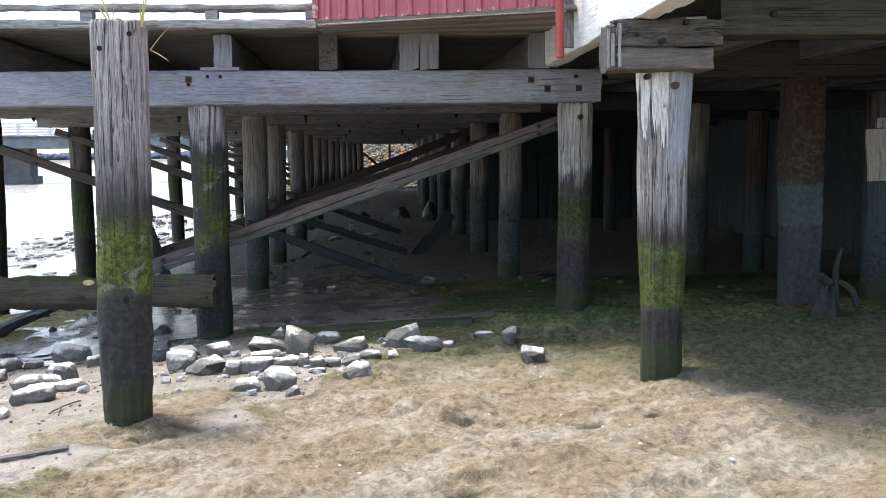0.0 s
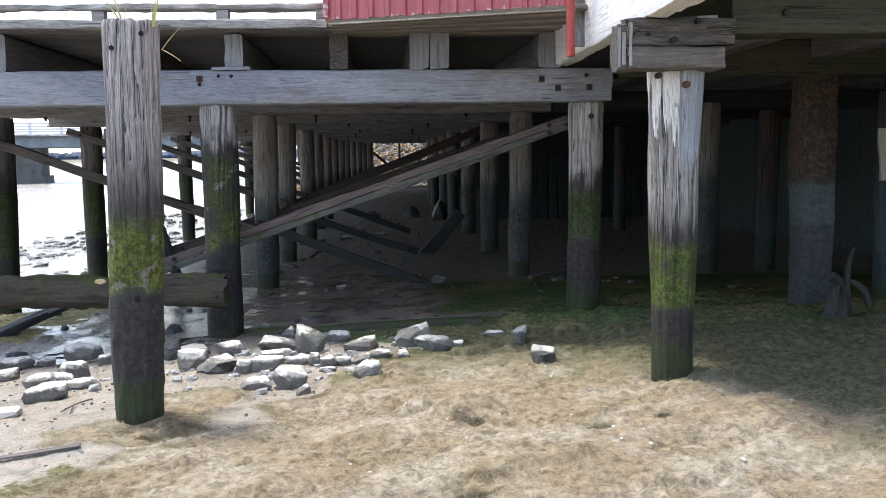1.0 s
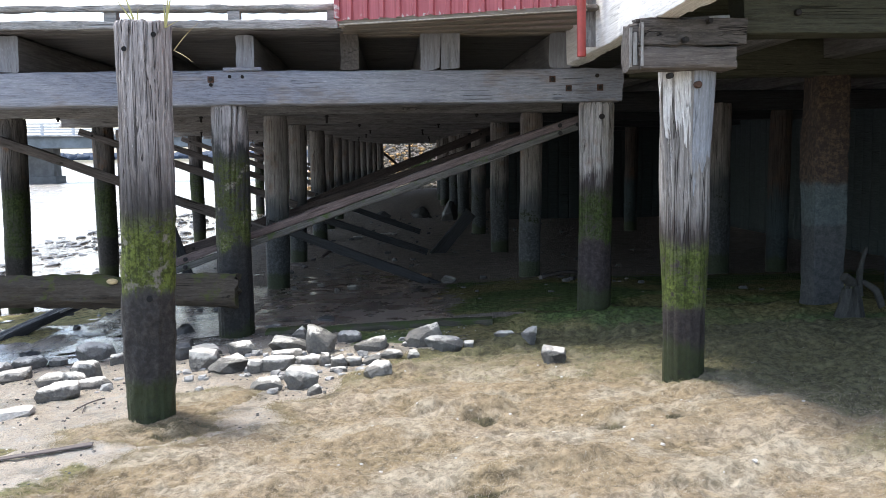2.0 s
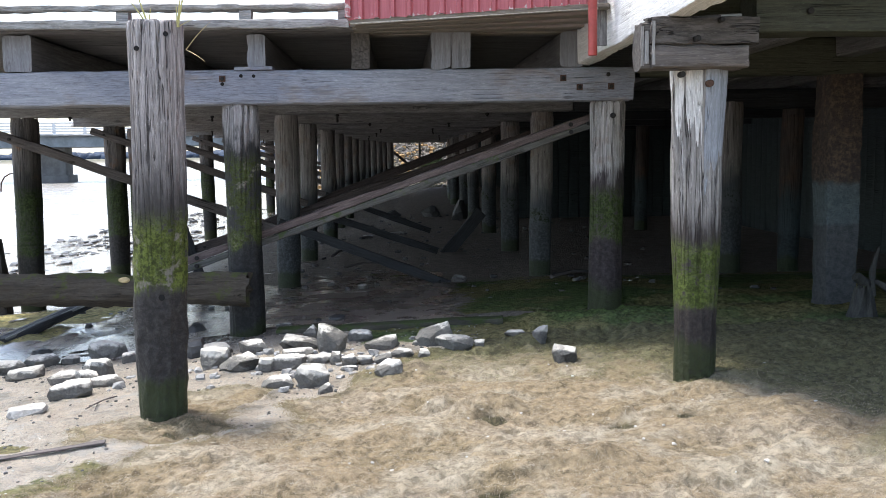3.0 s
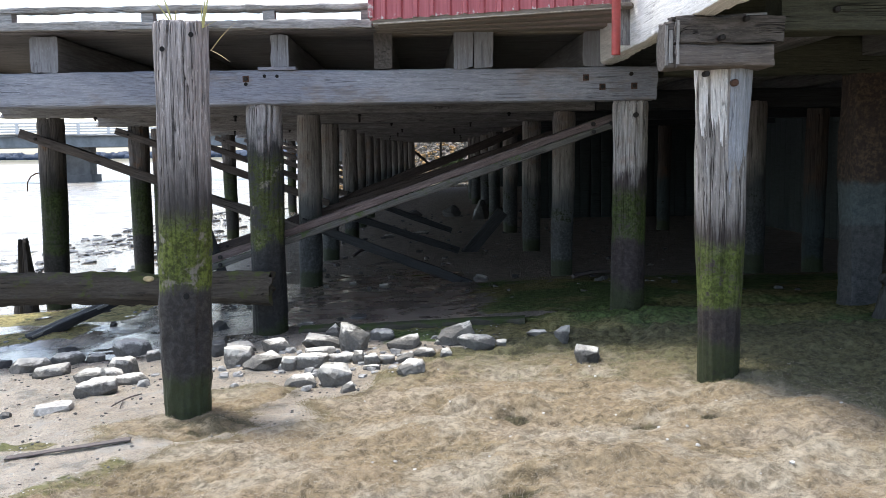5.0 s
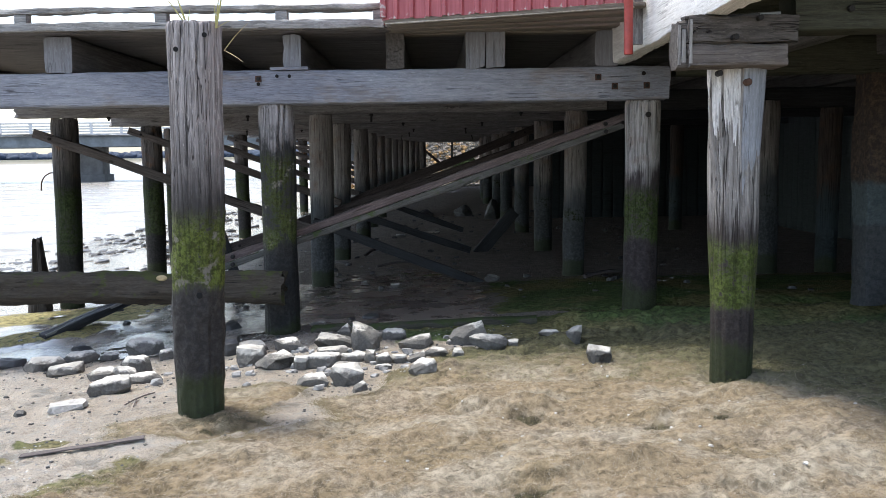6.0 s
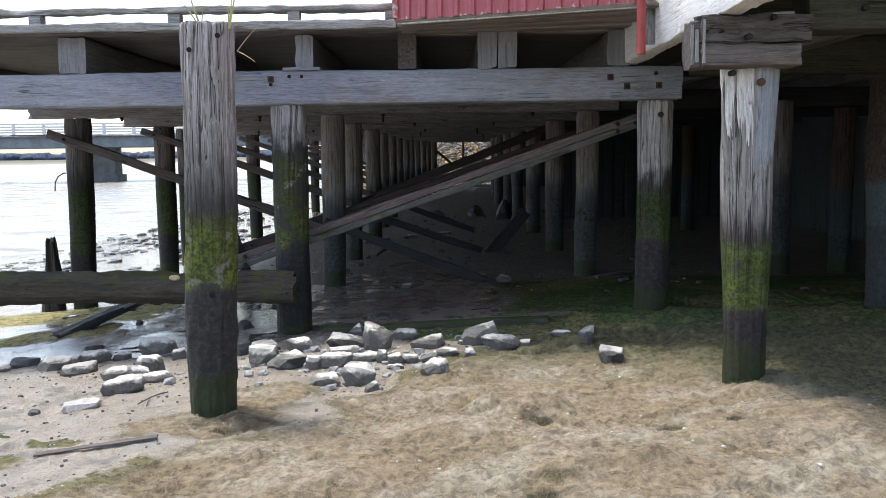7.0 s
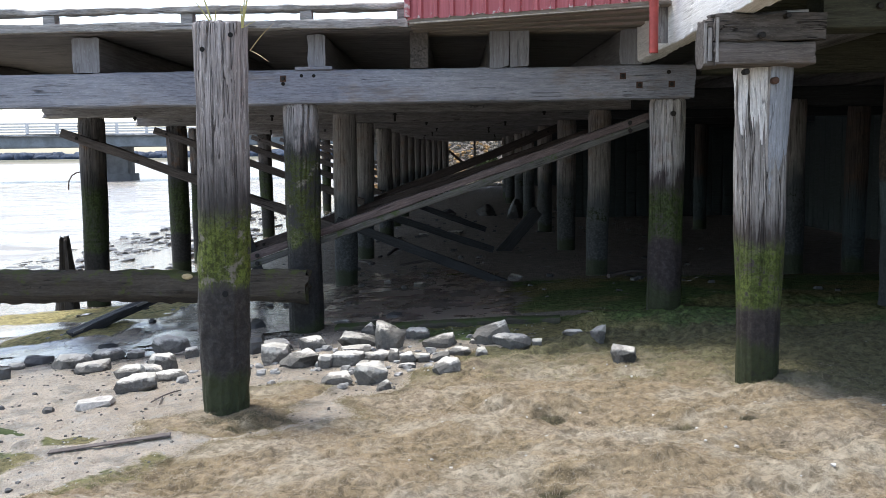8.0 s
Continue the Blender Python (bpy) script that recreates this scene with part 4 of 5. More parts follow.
# Diagonal braces, bolted across each bent.
BR = "diagonal timber brace bolted across the piles"
b1 = beam("diagonal_brace", (-2.35, 9.42, 0.515), (1.98, 9.42, 1.985), 0.08, 0.08, RED_BROWN, "long red-brown diagonal brace, mossy at its lower end", "brace", "diagonal braces", seed=80, steps=40, wear=0.008)
beam("diagonal_brace", (-2.35, 9.405, 0.437), (1.98, 9.405, 1.907), 0.09, 0.068, BRACE_PALE, "lower grey mossy plank of the front brace", "brace", "diagonal braces", seed=81, steps=30)
for n, y in enumerate(BENTS[:7]):
    k = 0.04 * math.sin(n * 3.1)
    if n < 2:
        x0, z0, x1, z1, tall = ((-3.2, 0.21, 2.05, 1.91, 0.15), (-4.1, -0.24, 2.1, 2.13, 0.15))[n]
        beam("diagonal_brace", (x0, y + 0.24, z0), (x1, y + 0.24, z1), 0.07, tall, BRACE, BR, "brace", "diagonal braces", seed=90 + n, steps=16)
    rise = 0.0 if n == 0 else 0.14
    top = 1.98 + k + rise
    beam("diagonal_brace", (-5.62, y - 0.22, top), (-1.75, y - 0.22, top - 0.363 * 3.87), 0.08, 0.125, BRACE_GREY, "grey-brown diagonal brace bolted across the outer piles", "brace", "diagonal braces", seed=100 + n, steps=24)
    if n < 3:
        drop = (0.11, -0.11, 0.0)[n]
        beam("diagonal_brace", (-1.74, y - 0.22, top - 0.363 * 3.88 + drop), (0.66, y - 0.22, top - 0.363 * 6.28 + drop * 0.4), 0.09, 0.125, WET_SHADED_BLACK, "black wet brace running down into the mud", "brace", "diagonal braces", seed=105 + n, steps=24)
bolt(b1, (1.90, 9.375, 1.905), 0.02, 0.03, DARK_IRON)
bolt(b1, (-1.60, 9.375, 0.72), 0.02, 0.03, DARK_IRON)
log = beam("waling_log", (-6.5, 8.86, 0.42), (-1.46, 8.86, 0.345), 0.24, 0.30, MOSSY, "heavy dark mossy waling log fixed low across the piles", "beam", seed=120, wear=0.019, steps=110, ragged=(0, 0.09), round_=0.7)
part("knot", cylinder(0.036, 0.02, STRAW, 14, 0.4), log, "pale oval knot", log.matrix_basis.inverted() @ Matrix.Translation((-2.64, 8.745, 0.475)) @ Matrix.Diagonal((1.5, 1, 0.8, 1)))
fallen = beam("fallen_timber", (-4.26, 9.77, -0.30), (-3.25, 10.83, 0.10), 0.15, 0.085, WET_SHADED_BLACK, "black wet timber half sunk in the mud, its edges bleached", "timber", seed=121, wear=0.012, ragged=(0.05, 0))
for k in (-1, 1):
    part("edge", rough_beam(1.45, 0.018, 0.03, 134 + k, material=DECKING, wear=0.006, steps=24), fallen, "bleached grey edge", pose(0.03, 0.068 * k, 0.036))
beam("fallen_timber", (-1.25, 9.0, -0.12), (0.95, 8.75, -0.01), 0.16, 0.11, MOSS_LOG, "moss-covered timber lying in the mud behind the stones", "timber", seed=122, wear=0.012)
beam("leaning_post", (0.80, 17.5, -0.32), (1.52, 17.5, 0.50), 0.16, 0.22, WET_SHADED_BLACK, "short black post leaning out of the mud", "post", seed=123)
beam("plank", (-2.52, 5.27, on_ground(-2.52, 5.27) + 0.012), (-1.76, 5.39, on_ground(-1.76, 5.39) + 0.022), 0.062, 0.009, BRACE_GREY, "thin grey plank lying on the mud", "plank", seed=124, bow=0.0, wear=0.010, ragged=(0.12, 0.05), steps=24)
beam("thin_post", (1.07, 50.9, 0.2), (1.07, 50.9, 2.2), 0.12, 0.12, DARK, "thin upright post at the wharf's far end", "post", seed=126)
beam("diagonal_brace", (-0.75, 50.7, 2.05), (0.75, 50.7, 0.75), 0.08, 0.13, BRACE, BR, "brace", "diagonal braces", seed=127)
beam("driftwood", (-3.40, 6.10, -0.235), (-2.92, 5.87, -0.215), 0.06, 0.04, MOSS_LOG, "dark curved piece of driftwood on the mud", "driftwood", seed=129, bow=0.02, round_=0.8, wear=0.02)
beam("leaning_post", (-2.9, 13.6, -0.42), (-3.2, 13.5, 0.62), 0.2, 0.14, WET_SHADED_BLACK, "short dark post leaning in the mud", "post", seed=125)

# Sticks lying in the mud.
for n, (x, y, turn, l, r) in enumerate(((-2.30, 6.55, 62, 0.30, 0.006), (-2.22, 6.50, 100, 0.16, 0.004), (-1.35, 17.6, 75, 1.0, 0.03), (-1.0, 15.6, 20, 0.7, 0.022), (-1.5, 16.2, 140, 0.5, 0.02), (2.05, 12.6, 40, 0.9, 0.025))):
    d = Vector((math.cos(radians(turn)), math.sin(radians(turn)), 0)) * l
    beam("stick", (x, y, on_ground(x, y) + r), (x + d.x, y + d.y, on_ground(x + d.x, y + d.y) + r * 2), r * 2, r * 1.8, BRACE_GREY, "thin crooked stick lying on the mud", "stick", "sticks on the mud", seed=510 + n, wear=r * 0.7, round_=0.9, bow=l * 0.04, steps=10)

rod = thing("bent_rod", mesh_of("bent_rod", [], [], IRON), "thin bent rusty rod hanging beside an outer post", "rod")
curve = ((-5.36, 1.425), (-5.40, 1.42), (-5.47, 1.38), (-5.52, 1.30), (-5.53, 1.185))
for (x0, z0), (x1, z1) in zip(curve, curve[1:]):
    part("rod_piece", rough_beam(math.dist((x0, z0), (x1, z1)) + 0.012, 0.018, 0.018, 128, material=IRON, steps=2, wear=0.001, round_=0.9), rod, "", between((x0, 13.0, z0), (x1, 13.0, z1)))

# ---- the deck ----
EDGE = 8.70
beam("deck_edge_board", (-6.1, EDGE + 0.06, 2.832), (-0.47, EDGE + 0.06, 2.838), 0.12, 0.078, DECKING, "grey weathered edge board of the wharf deck", "board", seed=130, steps=110, wear=0.010)
beam("kerb_rail", (-6.1, EDGE + 0.12, 2.985), (-0.46, EDGE + 0.12, 2.995), 0.15, 0.055, DECKING, "worn timber kerb rail along the deck edge", "rail", seed=131, steps=120, wear=0.014, round_=0.6)
for x in (-5.1, -3.85, -2.55, -1.43, -0.52):
    beam("kerb_block", (x - 0.05, EDGE + 0.12, 2.915), (x + 0.06, EDGE + 0.12, 2.915), 0.12, 0.10, DECKING, "small block holding up the kerb rail", "block", "kerb blocks", seed=int(x * 100) % 97, steps=2)
decking = thing("deck", mesh_of("deck", [], [], DECKING), "plank deck of the wharf on long stringers", "deck", kind="structure")
n = 0
y = EDGE + 0.14
while y < 53.5:
    w = 0.19
    lo, hi = (-6.05, 8.2)
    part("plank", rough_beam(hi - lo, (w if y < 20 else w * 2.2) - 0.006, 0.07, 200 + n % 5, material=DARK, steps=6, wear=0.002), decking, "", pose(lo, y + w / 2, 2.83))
    y += w if y < 20 else w * 2.2
    n += 1
STR = "squared timber stringer end resting on the cap beam"
stringers = [(-5.85, 0.26, 0.35, GREY), (-3.61, 0.26, 0.34, GREY), (-2.52, 0.09, 0.34, DARK), (-1.37, 0.17, 0.33, GREY), (-0.38, 0.175, 0.36, MOSSY), (0.395, 0.185, 0.36, GREY), (0.59, 0.185, 0.36, GREY), (1.66, 0.22, 0.34, GREY)]
for n, (x, w, h, mat) in enumerate(stringers):
    # Sides dark, ends grey: the deck's shade is put into the colour.
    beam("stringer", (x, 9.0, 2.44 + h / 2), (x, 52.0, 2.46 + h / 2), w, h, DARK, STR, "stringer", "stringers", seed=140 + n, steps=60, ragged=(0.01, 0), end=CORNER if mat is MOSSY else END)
for n, x in enumerate((3.2, 4.4, 5.6, 6.8, 8.0)):
    beam("stringer", (x, 6.4, 2.66), (x, 52.0, 2.66), 0.2, 0.3, DARK, "dark stringer under the shed", "stringer", "shed stringers", seed=160 + n, steps=40)
beam("packing_board", (-1.58, 9.08, 2.455), (-1.22, 9.08, 2.458), 0.2, 0.03, GREY, "thin packing board under a stringer end", "board", seed=170, steps=4)

# ---- the red shed and its corner ----
def corrugated(length, height, pitch, deep, seed):
    """Ribbed sheet along local x, standing on local z, its back to +y."""
    xs = []
    n = int(length / pitch)
    for i in range(n):
        x = i * pitch
        xs += [(x, 0), (x + pitch * 0.62, 0), (x + pitch * 0.70, -deep), (x + pitch * 0.92, -deep)]
    xs.append((length, 0))
    verts, faces = [], []
    rnd = random.Random(seed)
    jag = [rnd.uniform(-0.008, 0.008) for _ in xs]
    k = len(xs)
    for back in (0.0, 0.004):
        verts += [(x, y + back, jag[i]) for i, (x, y) in enumerate(xs)] + [(x, y + back, height) for x, y in xs]
    for i in range(k - 1):
        faces += [(i, i + 1, k + i + 1, k + i), (2 * k + i + 1, 2 * k + i, 3 * k + i, 3 * k + i + 1), (i + 1, i, 2 * k + i, 2 * k + i + 1)]
    return mesh_of("siding", verts, faces, SIDING)


shed = thing("shed", mesh_of("shed", [], [], SIDING), "red metal-clad shed standing on the wharf", "shed")
part("wall", corrugated(2.14, 3.4, 0.152, 0.022, 1), shed, "", pose(-0.45, 8.36, 2.812, 0, 0, -21.5))
part("wall", corrugated(6.3, 3.4, 0.152, 0.022, 2), shed, "", pose(-0.45, 14.66, 2.83, 0, 0, -90))
part("corner_trim", rough_beam(3.4, 0.06, 0.05, 5, material=SIDING, steps=8, wear=0.002), shed, "", between((-0.455, 8.35, 2.83), (-0.455, 8.35, 6.2)))
part("sill", rough_beam(2.2, 0.05, 0.05, 7, material=TRIM_PALE, steps=12), shed, "pale peeling sill board", between((-0.43, 8.395, 2.80), (1.54, 7.62, 2.80)))
part("roof", rough_beam(9.2, 12.0, 0.15, 8, material=DARK_IRON, steps=2, wear=0.001), shed, "", pose(-0.7, 14.4, 6.3))
part("wall", corrugated(6.6, 3.4, 0.152, 0.022, 3), shed, "", pose(1.78, 5.3, 3.05))
part("wall", corrugated(2.3, 3.4, 0.152, 0.022, 4), shed, "", pose(1.74, 7.6, 3.05, 0, 0, -90))
for k in range(5):
    part("floor_board", rough_beam(2.30 - 0.02 * k, 0.19, 0.03, 240 + k, material=SOFFIT, steps=8, wear=0.002), shed, "cream-brown floor board seen from below", pose(-0.42, 8.46 + 0.2 * k, 2.80 - 0.002 * k, 0, 0, -21.5 + 4.5 * k))
pipe = thing("downpipe", mesh_of("downpipe", [], [], PIPE_RED), "thin red painted downpipe against the shed", "pipe")
part("tube", cylinder(0.036, 1.52, PIPE_RED, 18, 0.1), pipe, "", pose(1.545, 7.46, 3.91, 90))
part("clip", rough_beam(0.11, 0.02, 0.03, 9, material=IRON, steps=2), pipe, "rusty pipe clip", pose(1.50, 7.46, 3.05))

beam("fascia_beam", (1.80, 9.15, 2.70), (1.80, 5.2, 2.725), 0.16, 0.47, WHITE_TIMBER, "heavy bleached fascia timber, whitened as if sunlit, along the shed corner", "beam", seed=180, steps=60, wear=0.004)
beam("fascia_post", (1.69, 7.75, 2.50), (1.69, 7.75, 3.05), 0.05, 0.10, CAP_WOOD, "short grey post behind the downpipe", "post", seed=181)
cap = beam("corner_cap", (1.60, 6.12, 2.392), (2.32, 6.12, 2.389), 0.30, 0.165, CORNER, "splintered weathered cap timber on the corner pile", "beam", seed=182, ragged=(0.035, 0), wear=0.010, steps=50, end=CORBEL)
beam("timber_end", (1.55, 6.10, 2.305), (2.0, 6.10, 2.303), 0.20, 0.29, CORNER, "rotten end of the timber behind the corner cap", "beam", seed=186, ragged=(0.015, 0), wear=0.010, steps=30)
corbel = beam("corbel", (1.60, 6.11, 2.233), (2.262, 6.11, 2.230), 0.30, 0.148, CORBEL, "short brown-grey corbel block on top of the corner pile", "beam", seed=183, ragged=(0.03, 0.015), wear=0.006, steps=24, round_=0.4)
bolt(cap, (1.90, 5.96, 2.335), 0.020, 0.06, DARK_IRON)
bolt(cap, (2.06, 5.97, 2.455), 0.018, 0.06, DARK_IRON)
for k, (x, y, z0, z1) in enumerate(((1.562, 5.998, 2.165, 2.43), (1.628, 5.965, 2.17, 2.46), (1.59, 6.0, 2.18, 2.40))):
    part("splinter", rough_beam(z1 - z0, 0.016, 0.020, 187 + k, material=FIN, wear=0.016, ragged=(0.02, 0.03), steps=44), cap, "pale splintered end of the timber", cap.matrix_basis.inverted() @ pose(x, y, z0, 0, -90, 0))
for k, (x, l, z, yaw) in enumerate(((1.56, 0.70, 2.468, 3), (1.70, 0.55, 2.476, -4), (1.86, 0.42, 2.484, 7))):
    part("splinter", rough_beam(l, 0.05, 0.018, 191 + k, material=(CORNER, DECKING, CORNER)[k], wear=0.008, ragged=(0.06, 0.10), steps=20), cap, "", cap.matrix_basis.inverted() @ pose(x, 6.02 + 0.05 * k, z, 0, -2, yaw))
# Carries the corner cap on, with the shed's shade in its colour.
beam("crossbeam", (2.33, 6.2, 2.52), (8.2, 6.2, 2.52), 0.3, 0.27, OLIVE, "old olive cap beam under the shed, darkened as by shade", "beam", seed=184, steps=40)
beam("crossbeam", (2.35, 9.2, 2.53), (8.2, 9.2, 2.53), 0.3, 0.36, OLIVE, "old olive cap beam under the shed, darkened as by shade", "beam", seed=185, steps=40)
soffit = thing("shed_floor", mesh_of("shed_floor", [], [], OLIVE), "underside of the shed's plank floor", "floor", kind="structure")
y = 5.3
n = 0
while y < 9.0:
    part("plank", rough_beam(6.4, 0.185, 0.06, 220 + n % 4, material=OLIVE, steps=6, wear=0.003), soffit, "", pose(1.9, y, 2.86))
    y += 0.195
    n += 1

# Bolts through the braces and the shed's crossbeams.
for ob in [o for o in scene.collection.objects if o.name.split(".")[0] in ("diagonal_brace", "crossbeam")]:
    length = max(v.co.x for v in ob.data.vertices)
    for k in (0.06, 0.94) if length < 8 else (0.05, 0.2, 0.5):
        part("bolt", BOLT_HEAD, ob, "", pose(length * k, -max(v.co.y for v in ob.data.vertices), 0))

# Bolt ends under the caps.
for n, y in enumerate(BENTS[:6]):
    for k in range(5):
        x = -4.6 + 1.9 * k + 0.35 * math.sin(3 * k + n)
        rod = thing("hanging_bolt", cylinder(0.016, 0.06 + 0.03 * ((k + n) % 3), DARK_IRON, 10), "black bolt end hanging under a cap beam", "bolt", "bolt ends", m=pose(x, y - 0.12 + 0.05 * k, 2.20, 90))
        part("nut", cylinder(0.028, 0.025, DARK_IRON, 6, 0.1), rod, "", pose(0, -0.01, 0))

# Piles under the shed.
beam("timber_post", (4.44, 9.25, -0.3), (4.44, 9.25, 2.36), 0.35, 0.33, POST_RUST, "thick squared post, rust-brown above a grey tide band", "post", "wharf posts", seed=190, steps=60, wear=0.014, round_=0.12)
pile(5.27, 9.15, 0.0, 2.2, 0.19, 0.19, PILE_RUST_SHADE, "thick pale post in the shade under the shed", 191)
beam("peeled_board", (5.10, 8.93, 1.30), (5.08, 8.93, 1.82), 0.03, 0.24, PEELED, "pale peeled board with a yellow stain on a shaded post", "board", seed=197)
beam("peeled_board", (5.15, 8.93, 1.83), (5.15, 8.93, 1.93), 0.05, 0.2, GREY, "small grey block above the peeled board", "board", seed=198, steps=2)
pile(4.75, 13.2, -0.12, 2.3, 0.18, 0.18, PILE_BARE, LABEL, 192)
pile(7.9, 9.2, 0.0, 2.3, 0.18, 0.18, PILE_BARE, LABEL, 193)
pile(7.6, 17.5, -0.2, 2.3, 0.11, 0.11, PILE_BARE, LABEL, 194)
pile(5.9, 6.2, 0.0, 2.4, 0.18, 0.18, PILE_BARE, LABEL, 196)

# Added black timber walls close the space under the shed and block its light.
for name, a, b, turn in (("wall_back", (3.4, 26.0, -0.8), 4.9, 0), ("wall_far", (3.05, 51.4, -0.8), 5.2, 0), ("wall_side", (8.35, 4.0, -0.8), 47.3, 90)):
    wall = thing(name, mesh_of(name, [], [], VOID_WALL), "added black wall in place of the dark void under the wharf", "wall", kind="structure", m=pose(*a, 0, 0, turn))
    boards = [rough_beam(3.7, 0.10, 0.295, 230 + k, material=VOID_WALL, steps=6) for k in range(3)]
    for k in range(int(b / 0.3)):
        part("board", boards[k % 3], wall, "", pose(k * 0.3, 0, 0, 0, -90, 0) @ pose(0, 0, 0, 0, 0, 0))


# ---- stones ----
def stone_mesh(w, d, h, seed, material, low=False, form="block", lean=0.0):
    """A broken quarry stone with flat cleft faces: a block, slab, wedge or peak, hulled from its rough corners; lean moves its crest sideways."""
    rnd = random.Random(seed)
    bm = bmesh.new()
    top = {"block": 0.92, "slab": 0.9, "wedge": 0.86, "peak": 0.34}[form]
    n = rnd.randint(4, 6)
    start = rnd.random() * math.tau
    tilt = rnd.uniform(-0.22, 0.22) + 0.5 * lean * (form == "wedge")
    for level in range(3):
        for i in range(n):
            a = start + math.tau * (i + rnd.uniform(-0.32, 0.32)) / n
            k = max(abs(math.cos(a)), abs(math.sin(a))) ** 0.75
            x, y = math.cos(a) / k * 0.5, math.sin(a) / k * 0.5
            if level == 0:
                q, z = rnd.uniform(0.6, 0.85), -0.2
            elif level == 1:
                q, z = rnd.uniform(0.9, 1.05), rnd.uniform(0.15, 0.62)
            else:
                q, z = top * rnd.uniform(0.7, 1.08), 1.0
                if form == "peak":
                    z = 1.0 + rnd.uniform(-0.3, 0.0)
                elif form == "wedge":
                    z = 0.72 + 0.30 * y + tilt * x + rnd.uniform(-0.08, 0.08)
                else:
                    z = 0.90 + tilt * x + 0.10 * y + rnd.uniform(-0.10, 0.08)
                x += 0.25 * lean * (1 - top)
            bm.verts.new((x * q * w, y * q * d, z * h))
    hull = bmesh.ops.convex_hull(bm, input=bm.verts)
    loose = list({e for e in hull["geom_interior"] + hull["geom_unused"] if isinstance(e, bmesh.types.BMVert)})
    bmesh.ops.delete(bm, geom=loose, context="VERTS")
    if not low:
        for _ in range(4):
            a = rnd.random() * math.tau
            v = Vector((math.cos(a) / w, math.sin(a) / d, rnd.uniform(-0.5, 0.6) / h)).normalized()
            at = Vector((0, 0, h * 0.42))
            far = max((p.co - at).dot(v) for p in bm.verts)
            bmesh.ops.bisect_plane(bm, geom=list(bm.verts) + list(bm.edges) + list(bm.faces), plane_co=at + v * far * rnd.uniform(0.72, 0.9), plane_no=v, clear_outer=True)
            hull = bmesh.ops.convex_hull(bm, input=bm.verts)
            loose = list({e for e in hull["geom_interior"] + hull["geom_unused"] if isinstance(e, bmesh.types.BMVert)})
            bmesh.ops.delete(bm, geom=loose, context="VERTS")
        bmesh.ops.dissolve_limit(bm, angle_limit=0.03, verts=list(bm.verts), edges=list(bm.edges))
        bmesh.ops.bevel(bm, geom=list(bm.edges), offset=min(w, d, h) * 0.025, segments=1, affect="EDGES", clamp_overlap=True)
        bmesh.ops.triangulate(bm, faces=bm.faces)
        for limit in (0.22, 0.12, 0.07):
            bmesh.ops.subdivide_edges(bm, edges=[e for e in bm.edges if e.calc_length() > w * limit], cuts=1)
            bmesh.ops.triangulate(bm, faces=bm.faces)
        off = Vector((rnd.random() * 50, rnd.random() * 50, 0))
        for v in bm.verts:
            p = v.co * (1 / w)
            chip = noise.noise(p * 3 + off) * 0.02 + noise.noise(p * 8 + off) * 0.02 + abs(noise.noise(p * 17 + off)) * 0.016
            v.co += (v.co - Vector((0, 0, h * 0.4))).normalized() * chip * w
    me = bpy.data.meshes.new("stone")
    bm.to_mesh(me)
    bm.free()
    me.materials.append(material)
    return me


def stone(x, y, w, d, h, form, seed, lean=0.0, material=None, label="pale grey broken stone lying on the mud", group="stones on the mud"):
    """A stone placed and turned to fit the camera's view, its width across it."""
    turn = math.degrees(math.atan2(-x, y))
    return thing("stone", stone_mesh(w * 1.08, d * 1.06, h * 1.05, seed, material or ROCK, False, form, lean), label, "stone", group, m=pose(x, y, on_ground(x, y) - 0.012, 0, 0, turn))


PALE_ROCK = plain("whitish rock", (0.34, 0.33, 0.31), 0.85, 0, 22, 0.35, 0.8)
MAT = "pale grey stone half sunk in the dried sea grass"
WETS = "small dark wet stone in the mud"
# The heap in front of the second post.
stone(-0.92, 8.13, 0.38, 0.19, 0.12, "wedge", 1, lean=-1)
stone(-0.86, 8.39, 0.15, 0.11, 0.17, "peak", 2, lean=0)
stone(-0.64, 7.97, 0.25, 0.18, 0.24, "wedge", 33, lean=-0.9)
stone(-0.92, 7.78, 0.27, 0.13, 0.07, "slab", 4)
stone(-0.94, 7.41, 0.28, 0.17, 0.11, "block", 5)
stone(-0.72, 7.54, 0.23, 0.12, 0.08, "slab", 6)
stone(-0.71, 6.81, 0.27, 0.21, 0.17, "block", 7)
stone(-0.97, 6.80, 0.25, 0.15, 0.10, "wedge", 8, lean=0.3)
stone(-0.59, 6.53, 0.11, 0.08, 0.09, "wedge", 9, lean=1)
stone(-0.57, 7.48, 0.12, 0.09, 0.10, "block", 10)
stone(-0.45, 7.37, 0.14, 0.10, 0.10, "block", 11)
stone(-0.34, 7.40, 0.14, 0.10, 0.08, "slab", 12)
stone(-0.21, 8.00, 0.29, 0.16, 0.11, "wedge", 13, lean=0.5)
stone(-0.20, 7.43, 0.17, 0.12, 0.08, "wedge", 14, lean=1)
stone(-0.04, 7.65, 0.21, 0.13, 0.09, "wedge", 15, lean=0.2)
stone(-0.14, 6.84, 0.22, 0.16, 0.14, "wedge", 16, lean=0.8)
